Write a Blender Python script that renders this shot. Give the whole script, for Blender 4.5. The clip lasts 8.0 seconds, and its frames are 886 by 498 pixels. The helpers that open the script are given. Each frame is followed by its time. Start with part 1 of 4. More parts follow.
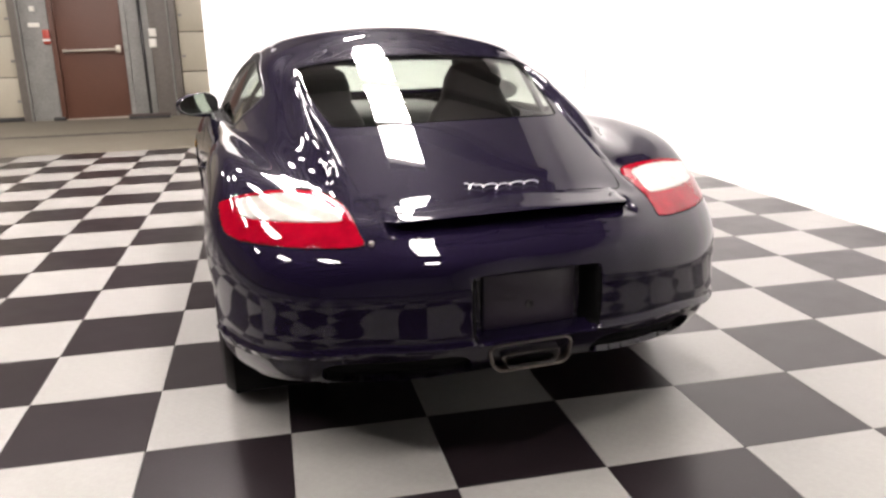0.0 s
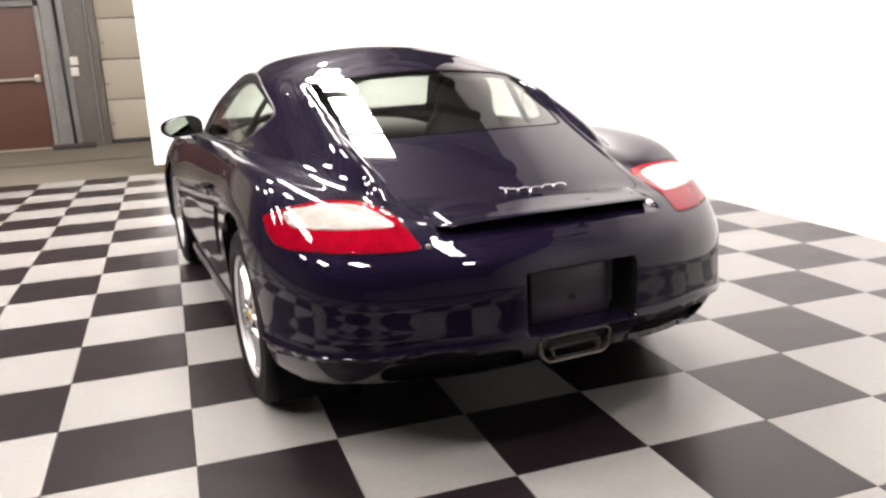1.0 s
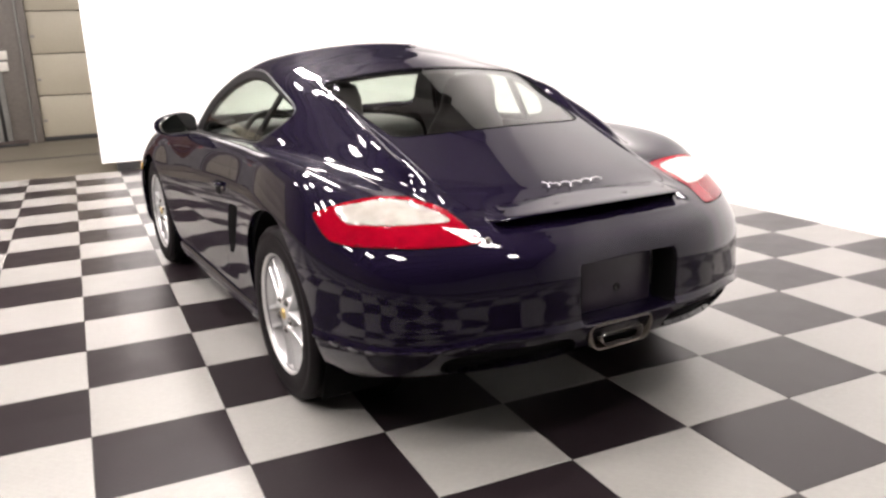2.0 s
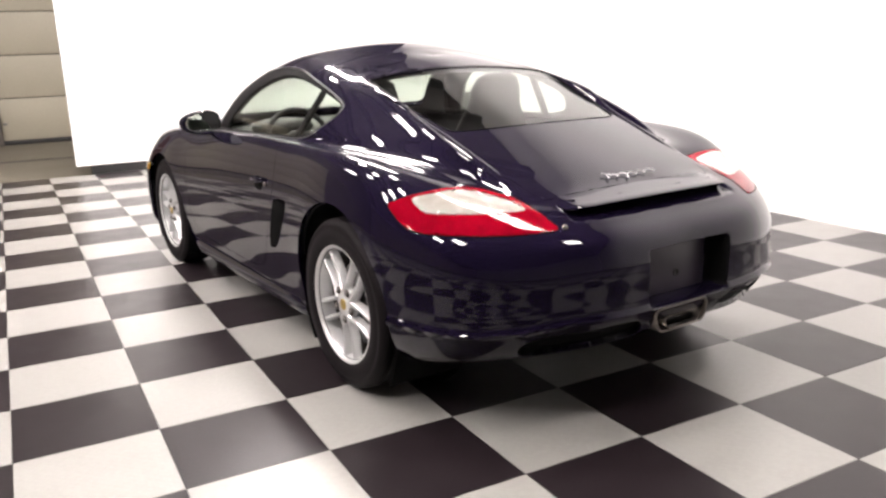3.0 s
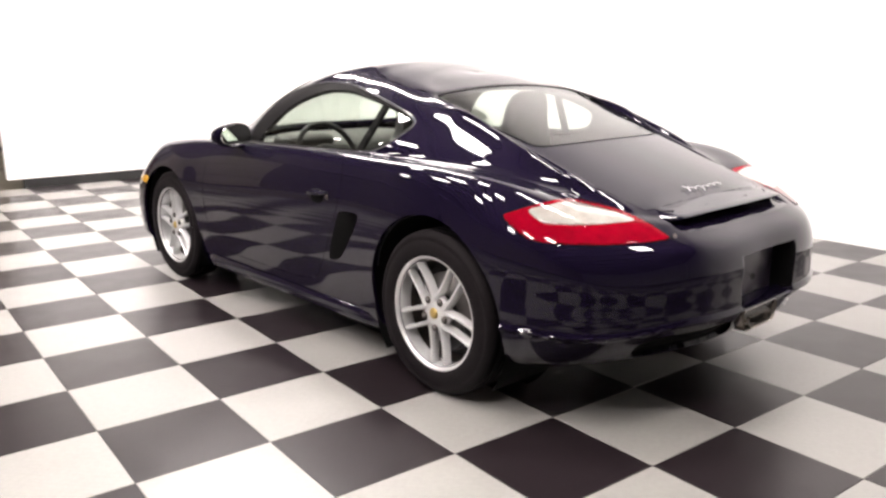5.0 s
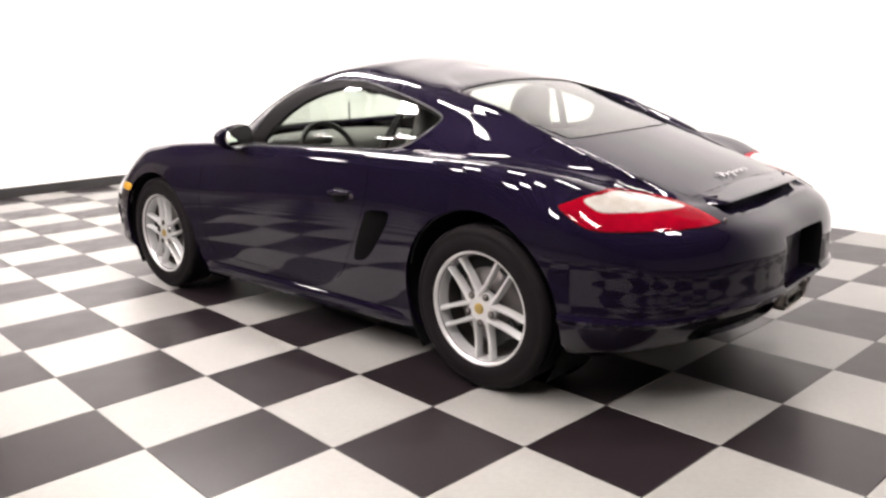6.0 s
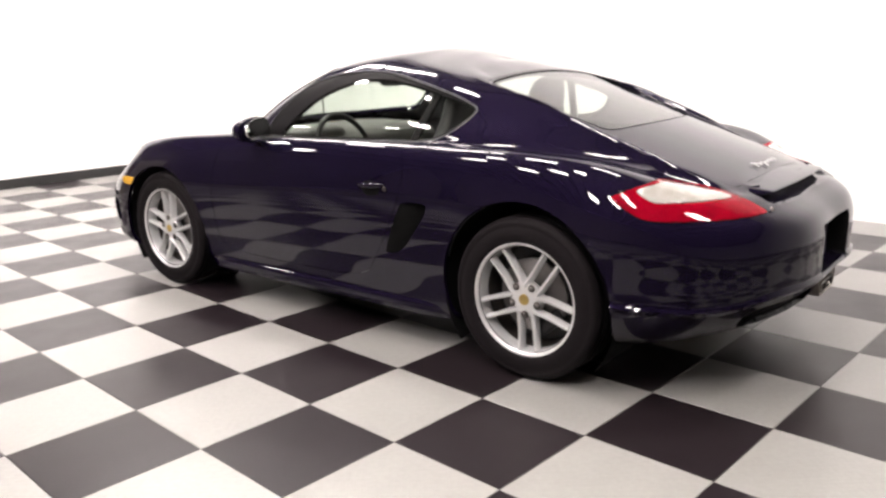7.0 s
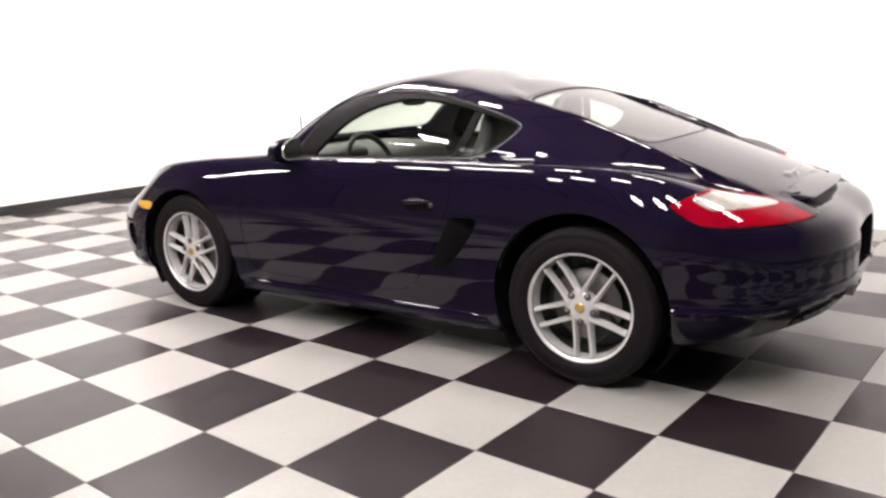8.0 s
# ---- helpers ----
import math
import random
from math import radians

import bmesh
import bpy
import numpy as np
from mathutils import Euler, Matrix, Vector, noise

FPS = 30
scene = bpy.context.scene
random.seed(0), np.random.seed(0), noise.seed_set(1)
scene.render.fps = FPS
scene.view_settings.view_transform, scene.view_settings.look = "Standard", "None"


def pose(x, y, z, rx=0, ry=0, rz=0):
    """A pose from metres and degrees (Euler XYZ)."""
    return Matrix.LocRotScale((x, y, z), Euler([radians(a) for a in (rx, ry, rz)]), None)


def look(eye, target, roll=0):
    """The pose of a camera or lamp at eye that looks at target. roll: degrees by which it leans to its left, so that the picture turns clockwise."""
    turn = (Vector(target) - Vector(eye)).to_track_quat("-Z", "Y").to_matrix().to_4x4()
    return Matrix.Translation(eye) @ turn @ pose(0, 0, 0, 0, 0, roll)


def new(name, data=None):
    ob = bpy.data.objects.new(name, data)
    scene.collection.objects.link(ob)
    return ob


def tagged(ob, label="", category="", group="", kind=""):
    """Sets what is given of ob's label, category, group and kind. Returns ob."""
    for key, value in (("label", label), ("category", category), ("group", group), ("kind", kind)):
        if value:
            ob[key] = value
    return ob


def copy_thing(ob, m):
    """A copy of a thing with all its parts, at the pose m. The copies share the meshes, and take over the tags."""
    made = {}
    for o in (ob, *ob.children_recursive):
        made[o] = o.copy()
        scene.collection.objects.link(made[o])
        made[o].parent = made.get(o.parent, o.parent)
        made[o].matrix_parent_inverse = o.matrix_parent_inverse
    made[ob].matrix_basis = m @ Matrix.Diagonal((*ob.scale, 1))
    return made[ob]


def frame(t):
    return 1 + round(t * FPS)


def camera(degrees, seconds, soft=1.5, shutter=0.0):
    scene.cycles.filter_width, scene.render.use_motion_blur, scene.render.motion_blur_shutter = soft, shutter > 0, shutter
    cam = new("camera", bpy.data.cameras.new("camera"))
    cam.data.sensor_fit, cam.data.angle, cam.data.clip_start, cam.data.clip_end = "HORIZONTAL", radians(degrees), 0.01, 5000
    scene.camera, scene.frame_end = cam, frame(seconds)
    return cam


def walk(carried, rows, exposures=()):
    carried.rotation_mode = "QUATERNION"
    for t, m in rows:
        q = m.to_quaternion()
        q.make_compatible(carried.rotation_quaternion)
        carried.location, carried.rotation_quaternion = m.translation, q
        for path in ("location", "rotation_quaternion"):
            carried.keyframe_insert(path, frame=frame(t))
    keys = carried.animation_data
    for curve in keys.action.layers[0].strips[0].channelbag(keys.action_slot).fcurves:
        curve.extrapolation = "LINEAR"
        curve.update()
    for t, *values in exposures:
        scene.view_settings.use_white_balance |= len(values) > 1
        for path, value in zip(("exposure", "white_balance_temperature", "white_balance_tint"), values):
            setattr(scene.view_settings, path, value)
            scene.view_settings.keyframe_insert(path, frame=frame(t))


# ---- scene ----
cam = camera(57.9, 8.0, soft=2.6)
PATH = [
    (0, (0.473, -2.468, 1.288), (0.872, -0.582, 0.756), -1.5),
    (0.5, (0.214, -2.535, 1.28), (0.755, -0.674, 0.785), -1.9),
    (1, (0.047, -2.492, 1.274), (0.656, -0.65, 0.788), -2.6),
    (1.2, (-0.022, -2.461, 1.272), (0.574, -0.622, 0.762), -4.4),
    (2.3, (-0.506, -2.386, 1.304), (0.339, -0.644, 0.804), -0.7),
    (2.5, (-0.612, -2.381, 1.299), (0.251, -0.65, 0.79), -0.2),
    (3, (-0.78, -2.3, 1.278), (0.131, -0.589, 0.786), -1.8),
    (3.5, (-0.955, -2.169, 1.295), (0.021, -0.499, 0.784), -3.5),
    (4, (-1.197, -2.118, 1.297), (-0.156, -0.482, 0.807), -2.5),
    (4.5, (-1.413, -2.077, 1.312), (-0.305, -0.487, 0.817), -1.3),
    (4.7, (-1.469, -2.048, 1.305), (-0.334, -0.472, 0.825), -0.9),
    (5.8, (-1.744, -1.698, 1.3), (-0.47, -0.221, 0.859), -1.1),
    (6, (-1.87, -1.654, 1.286), (-0.554, -0.221, 0.823), -1.5),
    (6.5, (-2.054, -1.557, 1.309), (-0.713, -0.151, 0.833), -0.4),
    (7, (-2.143, -1.379, 1.296), (-0.734, -0.045, 0.81), -1.3),
    (7.5, (-2.241, -1.218, 1.31), (-0.793, 0.08, 0.845), -0.6),
    (8, (-2.496, -1.098, 1.299), (-0.989, 0.141, 0.859), -2.1),
]
walk(cam, [(t, look(eye, target, roll)) for t, eye, target, roll in PATH],
     exposures=((0.0, 0.07), (2.5, 0.03), (4.5, 0.0), (6.0, -0.04), (7.0, -0.13), (8.0, -0.15)))

# ---- light and exposure ----
scene.view_settings.exposure = 0.0
world = bpy.data.worlds.new("world")
scene.world = world
world.use_nodes = True
world.node_tree.nodes["Background"].inputs[0].default_value = (0.30, 0.32, 0.36, 1)
world.node_tree.nodes["Background"].inputs[1].default_value = 0.02

TILE = 0.462            # one floor tile
WALL_X = 4.14           # white wall beside the car
WALL_Y = 7.42           # white wall ahead of the car
ROOM_X0, ROOM_Y0, ROOM_Y1 = -13.0, -12.0, 11.7
CEILING = 4.6


# ---- materials ----
def material(name, colour, rough=0.5, metal=0.0, coat=0.0, coat_rough=0.03, spec=0.5):
    m = bpy.data.materials.new(name)
    m.use_nodes = True
    b = m.node_tree.nodes["Principled BSDF"]
    b.inputs["Base Color"].default_value = (*colour, 1)
    b.inputs["Roughness"].default_value = rough
    b.inputs["Metallic"].default_value = metal
    b.inputs["Coat Weight"].default_value = coat
    b.inputs["Coat Roughness"].default_value = coat_rough
    b.inputs["Specular IOR Level"].default_value = spec
    return m


def grain(m, scale=30.0, amount=0.2, bump=0.0, rough_amount=0.0, coarse=2.0, distance=0.002, per_object=0.0):
    """Two scales of noise on a material's colour, with relief and uneven gloss."""
    t = m.node_tree
    n, l = t.nodes, t.links
    b = n["Principled BSDF"]
    co = n.new("ShaderNodeTexCoord")
    fine, wide = n.new("ShaderNodeTexNoise"), n.new("ShaderNodeTexNoise")
    for node, s in ((fine, scale), (wide, coarse)):
        node.inputs["Scale"].default_value = s
        node.inputs["Detail"].default_value = 5
        l.new(co.outputs["Object"], node.inputs["Vector"])
    add = n.new("ShaderNodeMath")
    add.operation = "ADD"
    l.new(fine.outputs["Fac"], add.inputs[0])
    l.new(wide.outputs["Fac"], add.inputs[1])
    last = add.outputs[0]
    if per_object:
        info = n.new("ShaderNodeObjectInfo")
        mul = n.new("ShaderNodeMath")
        mul.operation = "MULTIPLY_ADD"
        l.new(info.outputs["Random"], mul.inputs[0])
        mul.inputs[1].default_value = per_object
        l.new(last, mul.inputs[2])
        last = mul.outputs[0]
    ramp = n.new("ShaderNodeMapRange")
    ramp.inputs["From Min"].default_value, ramp.inputs["From Max"].default_value = 0.6, 1.4
    ramp.inputs["To Min"].default_value, ramp.inputs["To Max"].default_value = 1 - amount, 1 + amount
    l.new(last, ramp.inputs["Value"])
    mix = n.new("ShaderNodeVectorMath")
    mix.operation = "SCALE"
    mix.inputs[0].default_value = b.inputs["Base Color"].default_value[:3]
    l.new(ramp.outputs[0], mix.inputs["Scale"])
    l.new(mix.outputs[0], b.inputs["Base Color"])
    if rough_amount:
        r = n.new("ShaderNodeMapRange")
        r0 = b.inputs["Roughness"].default_value
        r.inputs["From Min"].default_value, r.inputs["From Max"].default_value = 0.3, 0.7
        r.inputs["To Min"].default_value, r.inputs["To Max"].default_value = r0 - rough_amount, r0 + rough_amount
        l.new(wide.outputs["Fac"], r.inputs["Value"])
        l.new(r.outputs[0], b.inputs["Roughness"])
    if bump:
        bp = n.new("ShaderNodeBump")
        bp.inputs["Strength"].default_value = bump
        bp.inputs["Distance"].default_value = distance
        l.new(fine.outputs["Fac"], bp.inputs["Height"])
        l.new(bp.outputs[0], b.inputs["Normal"])
    return m


def tread_plate(m, pitch=0.030, depth=0.00035):
    """Raised lozenges in two directions, as on moulded garage tiles."""
    t = m.node_tree
    n, l = t.nodes, t.links

    def op(kind, a, b=None):
        node = n.new("ShaderNodeMath")
        node.operation = kind
        for k, v in ((0, a), (1, b)):
            if v is None:
                continue
            if isinstance(v, (int, float)):
                node.inputs[k].default_value = v
            else:
                l.new(v, node.inputs[k])
        return node.outputs[0]

    co, sep = n.new("ShaderNodeTexCoord"), n.new("ShaderNodeSeparateXYZ")
    l.new(co.outputs["Object"], sep.inputs[0])
    x, y = sep.outputs[0], sep.outputs[1]
    u, v = op("DIVIDE", op("ADD", x, y), pitch), op("DIVIDE", op("SUBTRACT", x, y), pitch)
    parity = op("ABSOLUTE", op("MODULO", op("ADD", op("FLOOR", u), op("FLOOR", v)), 2))
    du, dv = op("SUBTRACT", op("FRACT", u), 0.5), op("SUBTRACT", op("FRACT", v), 0.5)

    def lozenge(a, b):
        return op("MAXIMUM", op("SUBTRACT", 1.0, op("ADD", op("POWER", op("DIVIDE", op("ABSOLUTE", a), 0.46), 2), op("POWER", op("DIVIDE", op("ABSOLUTE", b), 0.17), 2))), 0.0)

    mix = op("ADD", op("MULTIPLY", lozenge(du, dv), parity), op("MULTIPLY", lozenge(dv, du), op("SUBTRACT", 1.0, parity)))
    bp = n.new("ShaderNodeBump")
    bp.inputs["Strength"].default_value = 0.7
    bp.inputs["Distance"].default_value = depth
    l.new(mix, bp.inputs["Height"])
    l.new(bp.outputs[0], n["Principled BSDF"].inputs["Normal"])
    return m


def thin_glass(name, tint, rough=0.0):
    """A pane: clear straight through, with the gloss that glass has."""
    m = bpy.data.materials.new(name)
    m.use_nodes = True
    t = m.node_tree
    n, l = t.nodes, t.links
    n.remove(n["Principled BSDF"])
    out = n["Material Output"]
    tr, gl, mix, lw = (n.new(k) for k in ("ShaderNodeBsdfTransparent", "ShaderNodeBsdfGlossy", "ShaderNodeMixShader", "ShaderNodeLayerWeight"))
    power, ramp = n.new("ShaderNodeMath"), n.new("ShaderNodeMapRange")
    power.operation = "POWER"
    power.inputs[1].default_value = 3.4
    lw.inputs["Blend"].default_value = 0.5
    ramp.inputs["To Min"].default_value, ramp.inputs["To Max"].default_value = 0.055, 1.0
    tr.inputs["Color"].default_value = (*tint, 1)
    gl.inputs["Roughness"].default_value = rough
    l.new(lw.outputs["Facing"], power.inputs[0])
    l.new(power.outputs[0], ramp.inputs["Value"])
    l.new(ramp.outputs[0], mix.inputs[0])
    l.new(tr.outputs[0], mix.inputs[1])
    l.new(gl.outputs[0], mix.inputs[2])
    l.new(mix.outputs[0], out.inputs["Surface"])
    return m


def glow(name, colour, strength):
    m = bpy.data.materials.new(name)
    m.use_nodes = True
    b = m.node_tree.nodes["Principled BSDF"]
    b.inputs["Base Color"].default_value = (*colour, 1)
    b.inputs["Emission Color"].default_value = (*colour, 1)
    b.inputs["Emission Strength"].default_value = strength
    return m


PAINT = material("dark_blue_paint", (0.0058, 0.0038, 0.0125), 0.40, 0.2, 1.0, 0.008, 0.0)
PAINT.node_tree.nodes["Principled BSDF"].inputs["Coat IOR"].default_value = 1.40
BLACK = material("black_plastic", (0.007, 0.007, 0.0075), 0.45)
VOID = material("flat_black", (0.003, 0.003, 0.003), 0.8, spec=0.1)
RUBBER = grain(material("tyre_rubber", (0.0058, 0.0043, 0.0052), 0.65, spec=0.13), 60, 0.3, 0.2, 0.08)
ALLOY = grain(material("silver_alloy", (0.62, 0.62, 0.62), 0.30, 0.45, 0.5, 0.08), 90, 0.04)
STEEL = grain(material("brake_disc_steel", (0.17, 0.16, 0.155), 0.5, 0.8), 80, 0.15)
CHROME = material("polished_metal", (0.36, 0.34, 0.32), 0.24, 1.0)
GLASS = thin_glass("car_glass", (0.80, 0.86, 0.80))
WHITE = grain(material("white_wall_paint", (0.90, 0.90, 0.89), 0.6), 40, 0.02, 0.03, 0.05, 0.7)
TILE_LIGHT = tread_plate(grain(material("silver_floor_tile", (0.228, 0.223, 0.210), 0.34, spec=0.6), 45, 0.10, 0.0, 0.05, 6, per_object=0.25))
TILE_DARK = tread_plate(grain(material("graphite_floor_tile", (0.0105, 0.0074, 0.0088), 0.31, spec=0.32), 45, 0.12, 0.0, 0.03, 6, per_object=0.4), depth=0.00012)
CONCRETE = grain(material("worn_concrete", (0.155, 0.138, 0.106), 0.7), 25, 0.18, 0.2, 0.1, 1.1)
SLAB = grain(material("dark_workshop_slab", (0.07, 0.066, 0.062), 0.6), 25, 0.18, 0.2, 0.1, 1.1)
BASE_BLACK = grain(material("black_vinyl", (0.02, 0.02, 0.02), 0.45), 60, 0.3)
CEIL = grain(material("dark_ceiling_sheet", (0.11, 0.096, 0.094), 0.7), 20, 0.2)
CREAM = grain(material("cream_door_panel", (0.39, 0.36, 0.28), 0.5), 30, 0.05, 0.05, 0.05, 1.5)
LAMP_SMALL = glow("small_lamp_diffuser", (1.0, 0.912, 0.885), 136.0)
LAMP = glow("fluorescent_tube_diffuser", (1.0, 0.912, 0.885), 88.0)


# ---- helpers ----
def mesh_of(bm, name, smooth=True):
    me = bpy.data.meshes.new(name)
    bm.to_mesh(me)
    bm.free()
    if smooth:
        me.shade_smooth()
    return me


def part(name, bm, mat, parent=None, label="", smooth=True, m=None):
    """One mesh object, under a thing or a part where a parent is given."""
    me = mesh_of(bm, name, smooth)
    for one in mat if isinstance(mat, (list, tuple)) else (mat,):
        me.materials.append(one)
    ob = new(name, me)
    if parent:
        ob.parent = parent
    if m is not None:
        ob.matrix_basis = m
    if label:
        ob["label"] = label
    return ob


def sharp(ob, degrees=35):
    ob.data.set_sharp_from_angle(angle=radians(degrees))
    return ob


def box(bm, lo, hi, bevel=0.0, segments=2):
    c = [(a + b) / 2 for a, b in zip(lo, hi)]
    s = [b - a for a, b in zip(lo, hi)]
    r = bmesh.ops.create_cube(bm, size=1.0, matrix=Matrix.Translation(c) @ Matrix.Diagonal((*s, 1)))
    if bevel:
        edges = {e for v in r["verts"] for e in v.link_edges}
        bmesh.ops.bevel(bm, geom=list(edges), offset=bevel, segments=segments, affect="EDGES", profile=0.5)
    return bm


def boxed(name, lo, hi, mat, parent=None, bevel=0.0, label="", kind=""):
    ob = part(name, box(bmesh.new(), lo, hi, bevel), mat, parent, label, smooth=bevel > 0)
    if bevel:
        sharp(ob, 40)
    if kind:
        ob["kind"] = kind
    return ob


def lathe(bm, profile, steps=64, m=Matrix()):
    """Turns a profile of (radius, height) round the local z axis."""
    rings = []
    for r, h in profile:
        rings.append([bm.verts.new(m @ Vector((r * math.cos(2 * math.pi * i / steps), r * math.sin(2 * math.pi * i / steps), h))) for i in range(steps)])
    for a, b in zip(rings, rings[1:]):
        for i in range(steps):
            j = (i + 1) % steps
            bm.faces.new((a[i], a[j], b[j], b[i]))
    return bm


def tube(bm, points, radius, sides=8):
    """A round bar along points."""
    pts = [Vector(p) for p in points]
    rings = []
    for i, p in enumerate(pts):
        d = (pts[min(i + 1, len(pts) - 1)] - pts[max(i - 1, 0)]).normalized()
        a = d.cross(Vector((0, 0, 1)))
        if a.length < 1e-3:
            a = d.cross(Vector((1, 0, 0)))
        a.normalize()
        b = d.cross(a)
        rings.append([bm.verts.new(p + radius * (a * math.cos(2 * math.pi * k / sides) + b * math.sin(2 * math.pi * k / sides))) for k in range(sides)])
    for r, q in zip(rings, rings[1:]):
        for k in range(sides):
            bm.faces.new((r[k], r[(k + 1) % sides], q[(k + 1) % sides], q[k]))
    bm.faces.new(rings[0][::-1])
    bm.faces.new(rings[-1])
    return bm


# ---- the room ----
DOOR_BROWN = grain(material("brown_steel_door", (0.096, 0.040, 0.024), 0.5), 35, 0.10, 0.05, 0.06, 1.5)
FRAME_GREY = grain(material("grey_painted_steel", (0.225, 0.222, 0.208), 0.5), 25, 0.26, 0.05, 0.06, 3.0)
COLUMN_GREY = grain(material("taupe_column_paint", (0.128, 0.114, 0.099), 0.55), 25, 0.24, 0.08, 0.06, 1.8)
BEAM = grain(material("brown_primed_beam", (0.022, 0.016, 0.014), 0.6), 20, 0.2)
SATIN_ALU = grain(material("satin_aluminium", (0.52, 0.48, 0.40), 0.42, 0.45), 60, 0.1)
SWITCH = material("off_white_plastic", (0.68, 0.66, 0.60), 0.4)
RED_SIGN = material("red_plastic", (0.42, 0.05, 0.03), 0.4)
PALE = grain(material("light_grey_wall_paint", (0.46, 0.44, 0.45), 0.6), 25, 0.08, 0.05, 0.05, 0.9)
TAUPE = grain(material("brown_grey_wall_paint", (0.22, 0.185, 0.17), 0.6), 25, 0.1, 0.05, 0.05, 0.9)
SATIN_BLACK = material("satin_black_trim", (0.008, 0.0075, 0.008), 0.6, spec=0.05)
WOOD = grain(material("broom_block_wood", (0.05, 0.035, 0.03), 0.6), 50, 0.3)

TOP = 5.6
tagged(boxed("wall_east", (WALL_X, ROOM_Y0, 0), (WALL_X + .15, WALL_Y + .12, TOP), WHITE), "smooth bright white display wall", "wall", kind="structure")
tagged(boxed("wall_north", (-0.17, WALL_Y, 0.10), (WALL_X, WALL_Y + .12, 2.75), WHITE), "smooth bright white display wall panel", "wall", kind="structure")
tagged(boxed("floor", (ROOM_X0, ROOM_Y0, -.10), (WALL_X + .15, 7.0, -.012), SLAB), "dark concrete workshop floor", "floor", kind="structure")
tagged(boxed("floor_lane", (ROOM_X0, 7.0, -.10), (WALL_X + .15, 9.40, -.012), CONCRETE), "worn beige concrete slab floor", "floor", kind="structure")
tagged(boxed("floor_apron", (ROOM_X0, 9.475, -.10), (WALL_X + .15, ROOM_Y1 + .15, -.004), CONCRETE), "beige concrete apron before the doors", "floor", kind="structure")
tagged(boxed("floor_joint", (ROOM_X0, 9.40, -.10), (WALL_X + .15, 9.475, -.008), BASE_BLACK), "dark joint in the concrete floor", "floor joint", kind="structure")
tagged(boxed("ceiling", (ROOM_X0, ROOM_Y0, TOP), (WALL_X + .15, ROOM_Y1, TOP + .1), CEIL), "dark metal deck ceiling", "ceiling", kind="structure")
tagged(boxed("wall_west", (ROOM_X0 - .15, ROOM_Y0, 0), (ROOM_X0, ROOM_Y1, TOP), TAUPE), "plain brown-grey garage wall", "wall", kind="structure")
tagged(boxed("wall_south", (ROOM_X0, ROOM_Y0 - .15, 0), (WALL_X + .15, ROOM_Y0, TOP), PALE), "plain light grey garage wall", "wall", kind="structure")
tagged(boxed("baseboard", (-0.02, WALL_Y + .004, -.012), (WALL_X, WALL_Y + .1, .098), BASE_BLACK), "black vinyl baseboard under the white wall", "baseboard", kind="structure")
tagged(boxed("wall_trim", (WALL_X - .006, 6.534, .54), (WALL_X, 6.556, .785), BASE_BLACK), "thin dark vertical strip on the white wall", "trim", kind="structure")

for j in range(20):
    y = ROOM_Y0 + .6 + j * 1.05
    tagged(boxed("ceiling_beam", (ROOM_X0, y - .06, TOP - .24), (WALL_X, y + .06, TOP), BEAM, bevel=.01), "brown steel ceiling beam", "beam", "ceiling beams", "structure")

# end wall with its openings: overhead door, entrance door, overhead door
tagged(boxed("wall_garage", (ROOM_X0, ROOM_Y1 + .10, 0), (WALL_X + .15, ROOM_Y1 + .25, TOP), COLUMN_GREY), "taupe garage end wall", "wall", kind="structure")
tagged(boxed("wall_garage_head", (ROOM_X0, ROOM_Y1 - .02, 3.0), (WALL_X + .15, ROOM_Y1 + .098, TOP), COLUMN_GREY), "taupe wall above the garage doors", "wall", kind="structure")


def overhead_door(x0, x1, label):
    d = tagged(new("overhead_door"), label, "garage door")
    d.location = (0, ROOM_Y1, 0)
    for k in range(5):
        z0 = .06 + k * .637
        b = bmesh.new()
        box(b, (x0, .03, z0 + .006), (x1, .075, min(z0 + .631, 2.999)), .010, 2)
        sharp(part("door_panel", b, CREAM, d), 40)
    part("door_backing", box(bmesh.new(), (x0, .07, .0), (x1, .09, 2.998)), BASE_BLACK, d)
    part("bottom_seal", box(bmesh.new(), (x0, .025, -.004), (x1, .08, .062), .01), BASE_BLACK, d, "black rubber bottom seal")
    for z in (.32, .95, 1.6):
        for xx in (x0 + .05, x1 - .05):
            b = bmesh.new()
            box(b, (xx - .03, .015, z - .02), (xx + .03, .03, z + .02), .004)
            part("hinge", b, FRAME_GREY, d)
    return d


overhead_door(-6.6, -3.36, "cream sectional overhead garage door, closed")
overhead_door(-.86, 2.4, "cream sectional overhead garage door, closed")

for name, x0, x1, y0, mat, label in (("column", -3.36, -3.24, -.06, COLUMN_GREY, "dark taupe steel post beside the garage door"),
                                     ("column", -3.235, -2.80, -.02, FRAME_GREY, "light grey painted wall post"),
                                     ("column", -1.64, -1.30, -.02, FRAME_GREY, "light grey painted wall post"),
                                     ("column", -1.295, -.98, -.05, COLUMN_GREY, "taupe steel channel post"),
                                     ("column", -.975, -.865, -.07, COLUMN_GREY, "dark taupe door track post")):
    tagged(boxed(name, (x0, ROOM_Y1 + y0, -.004), (x1, ROOM_Y1 + .098, 2.998), mat, bevel=.008), label, "post", kind="structure")
track = tagged(new("door_track"), "grey steel garage door track", "door track")
for x in (-.99, -3.22):
    part("rail", box(bmesh.new(), (x - .012, ROOM_Y1 - .11, .0), (x + .012, ROOM_Y1 - .02, 2.9), .003), FRAME_GREY, track)

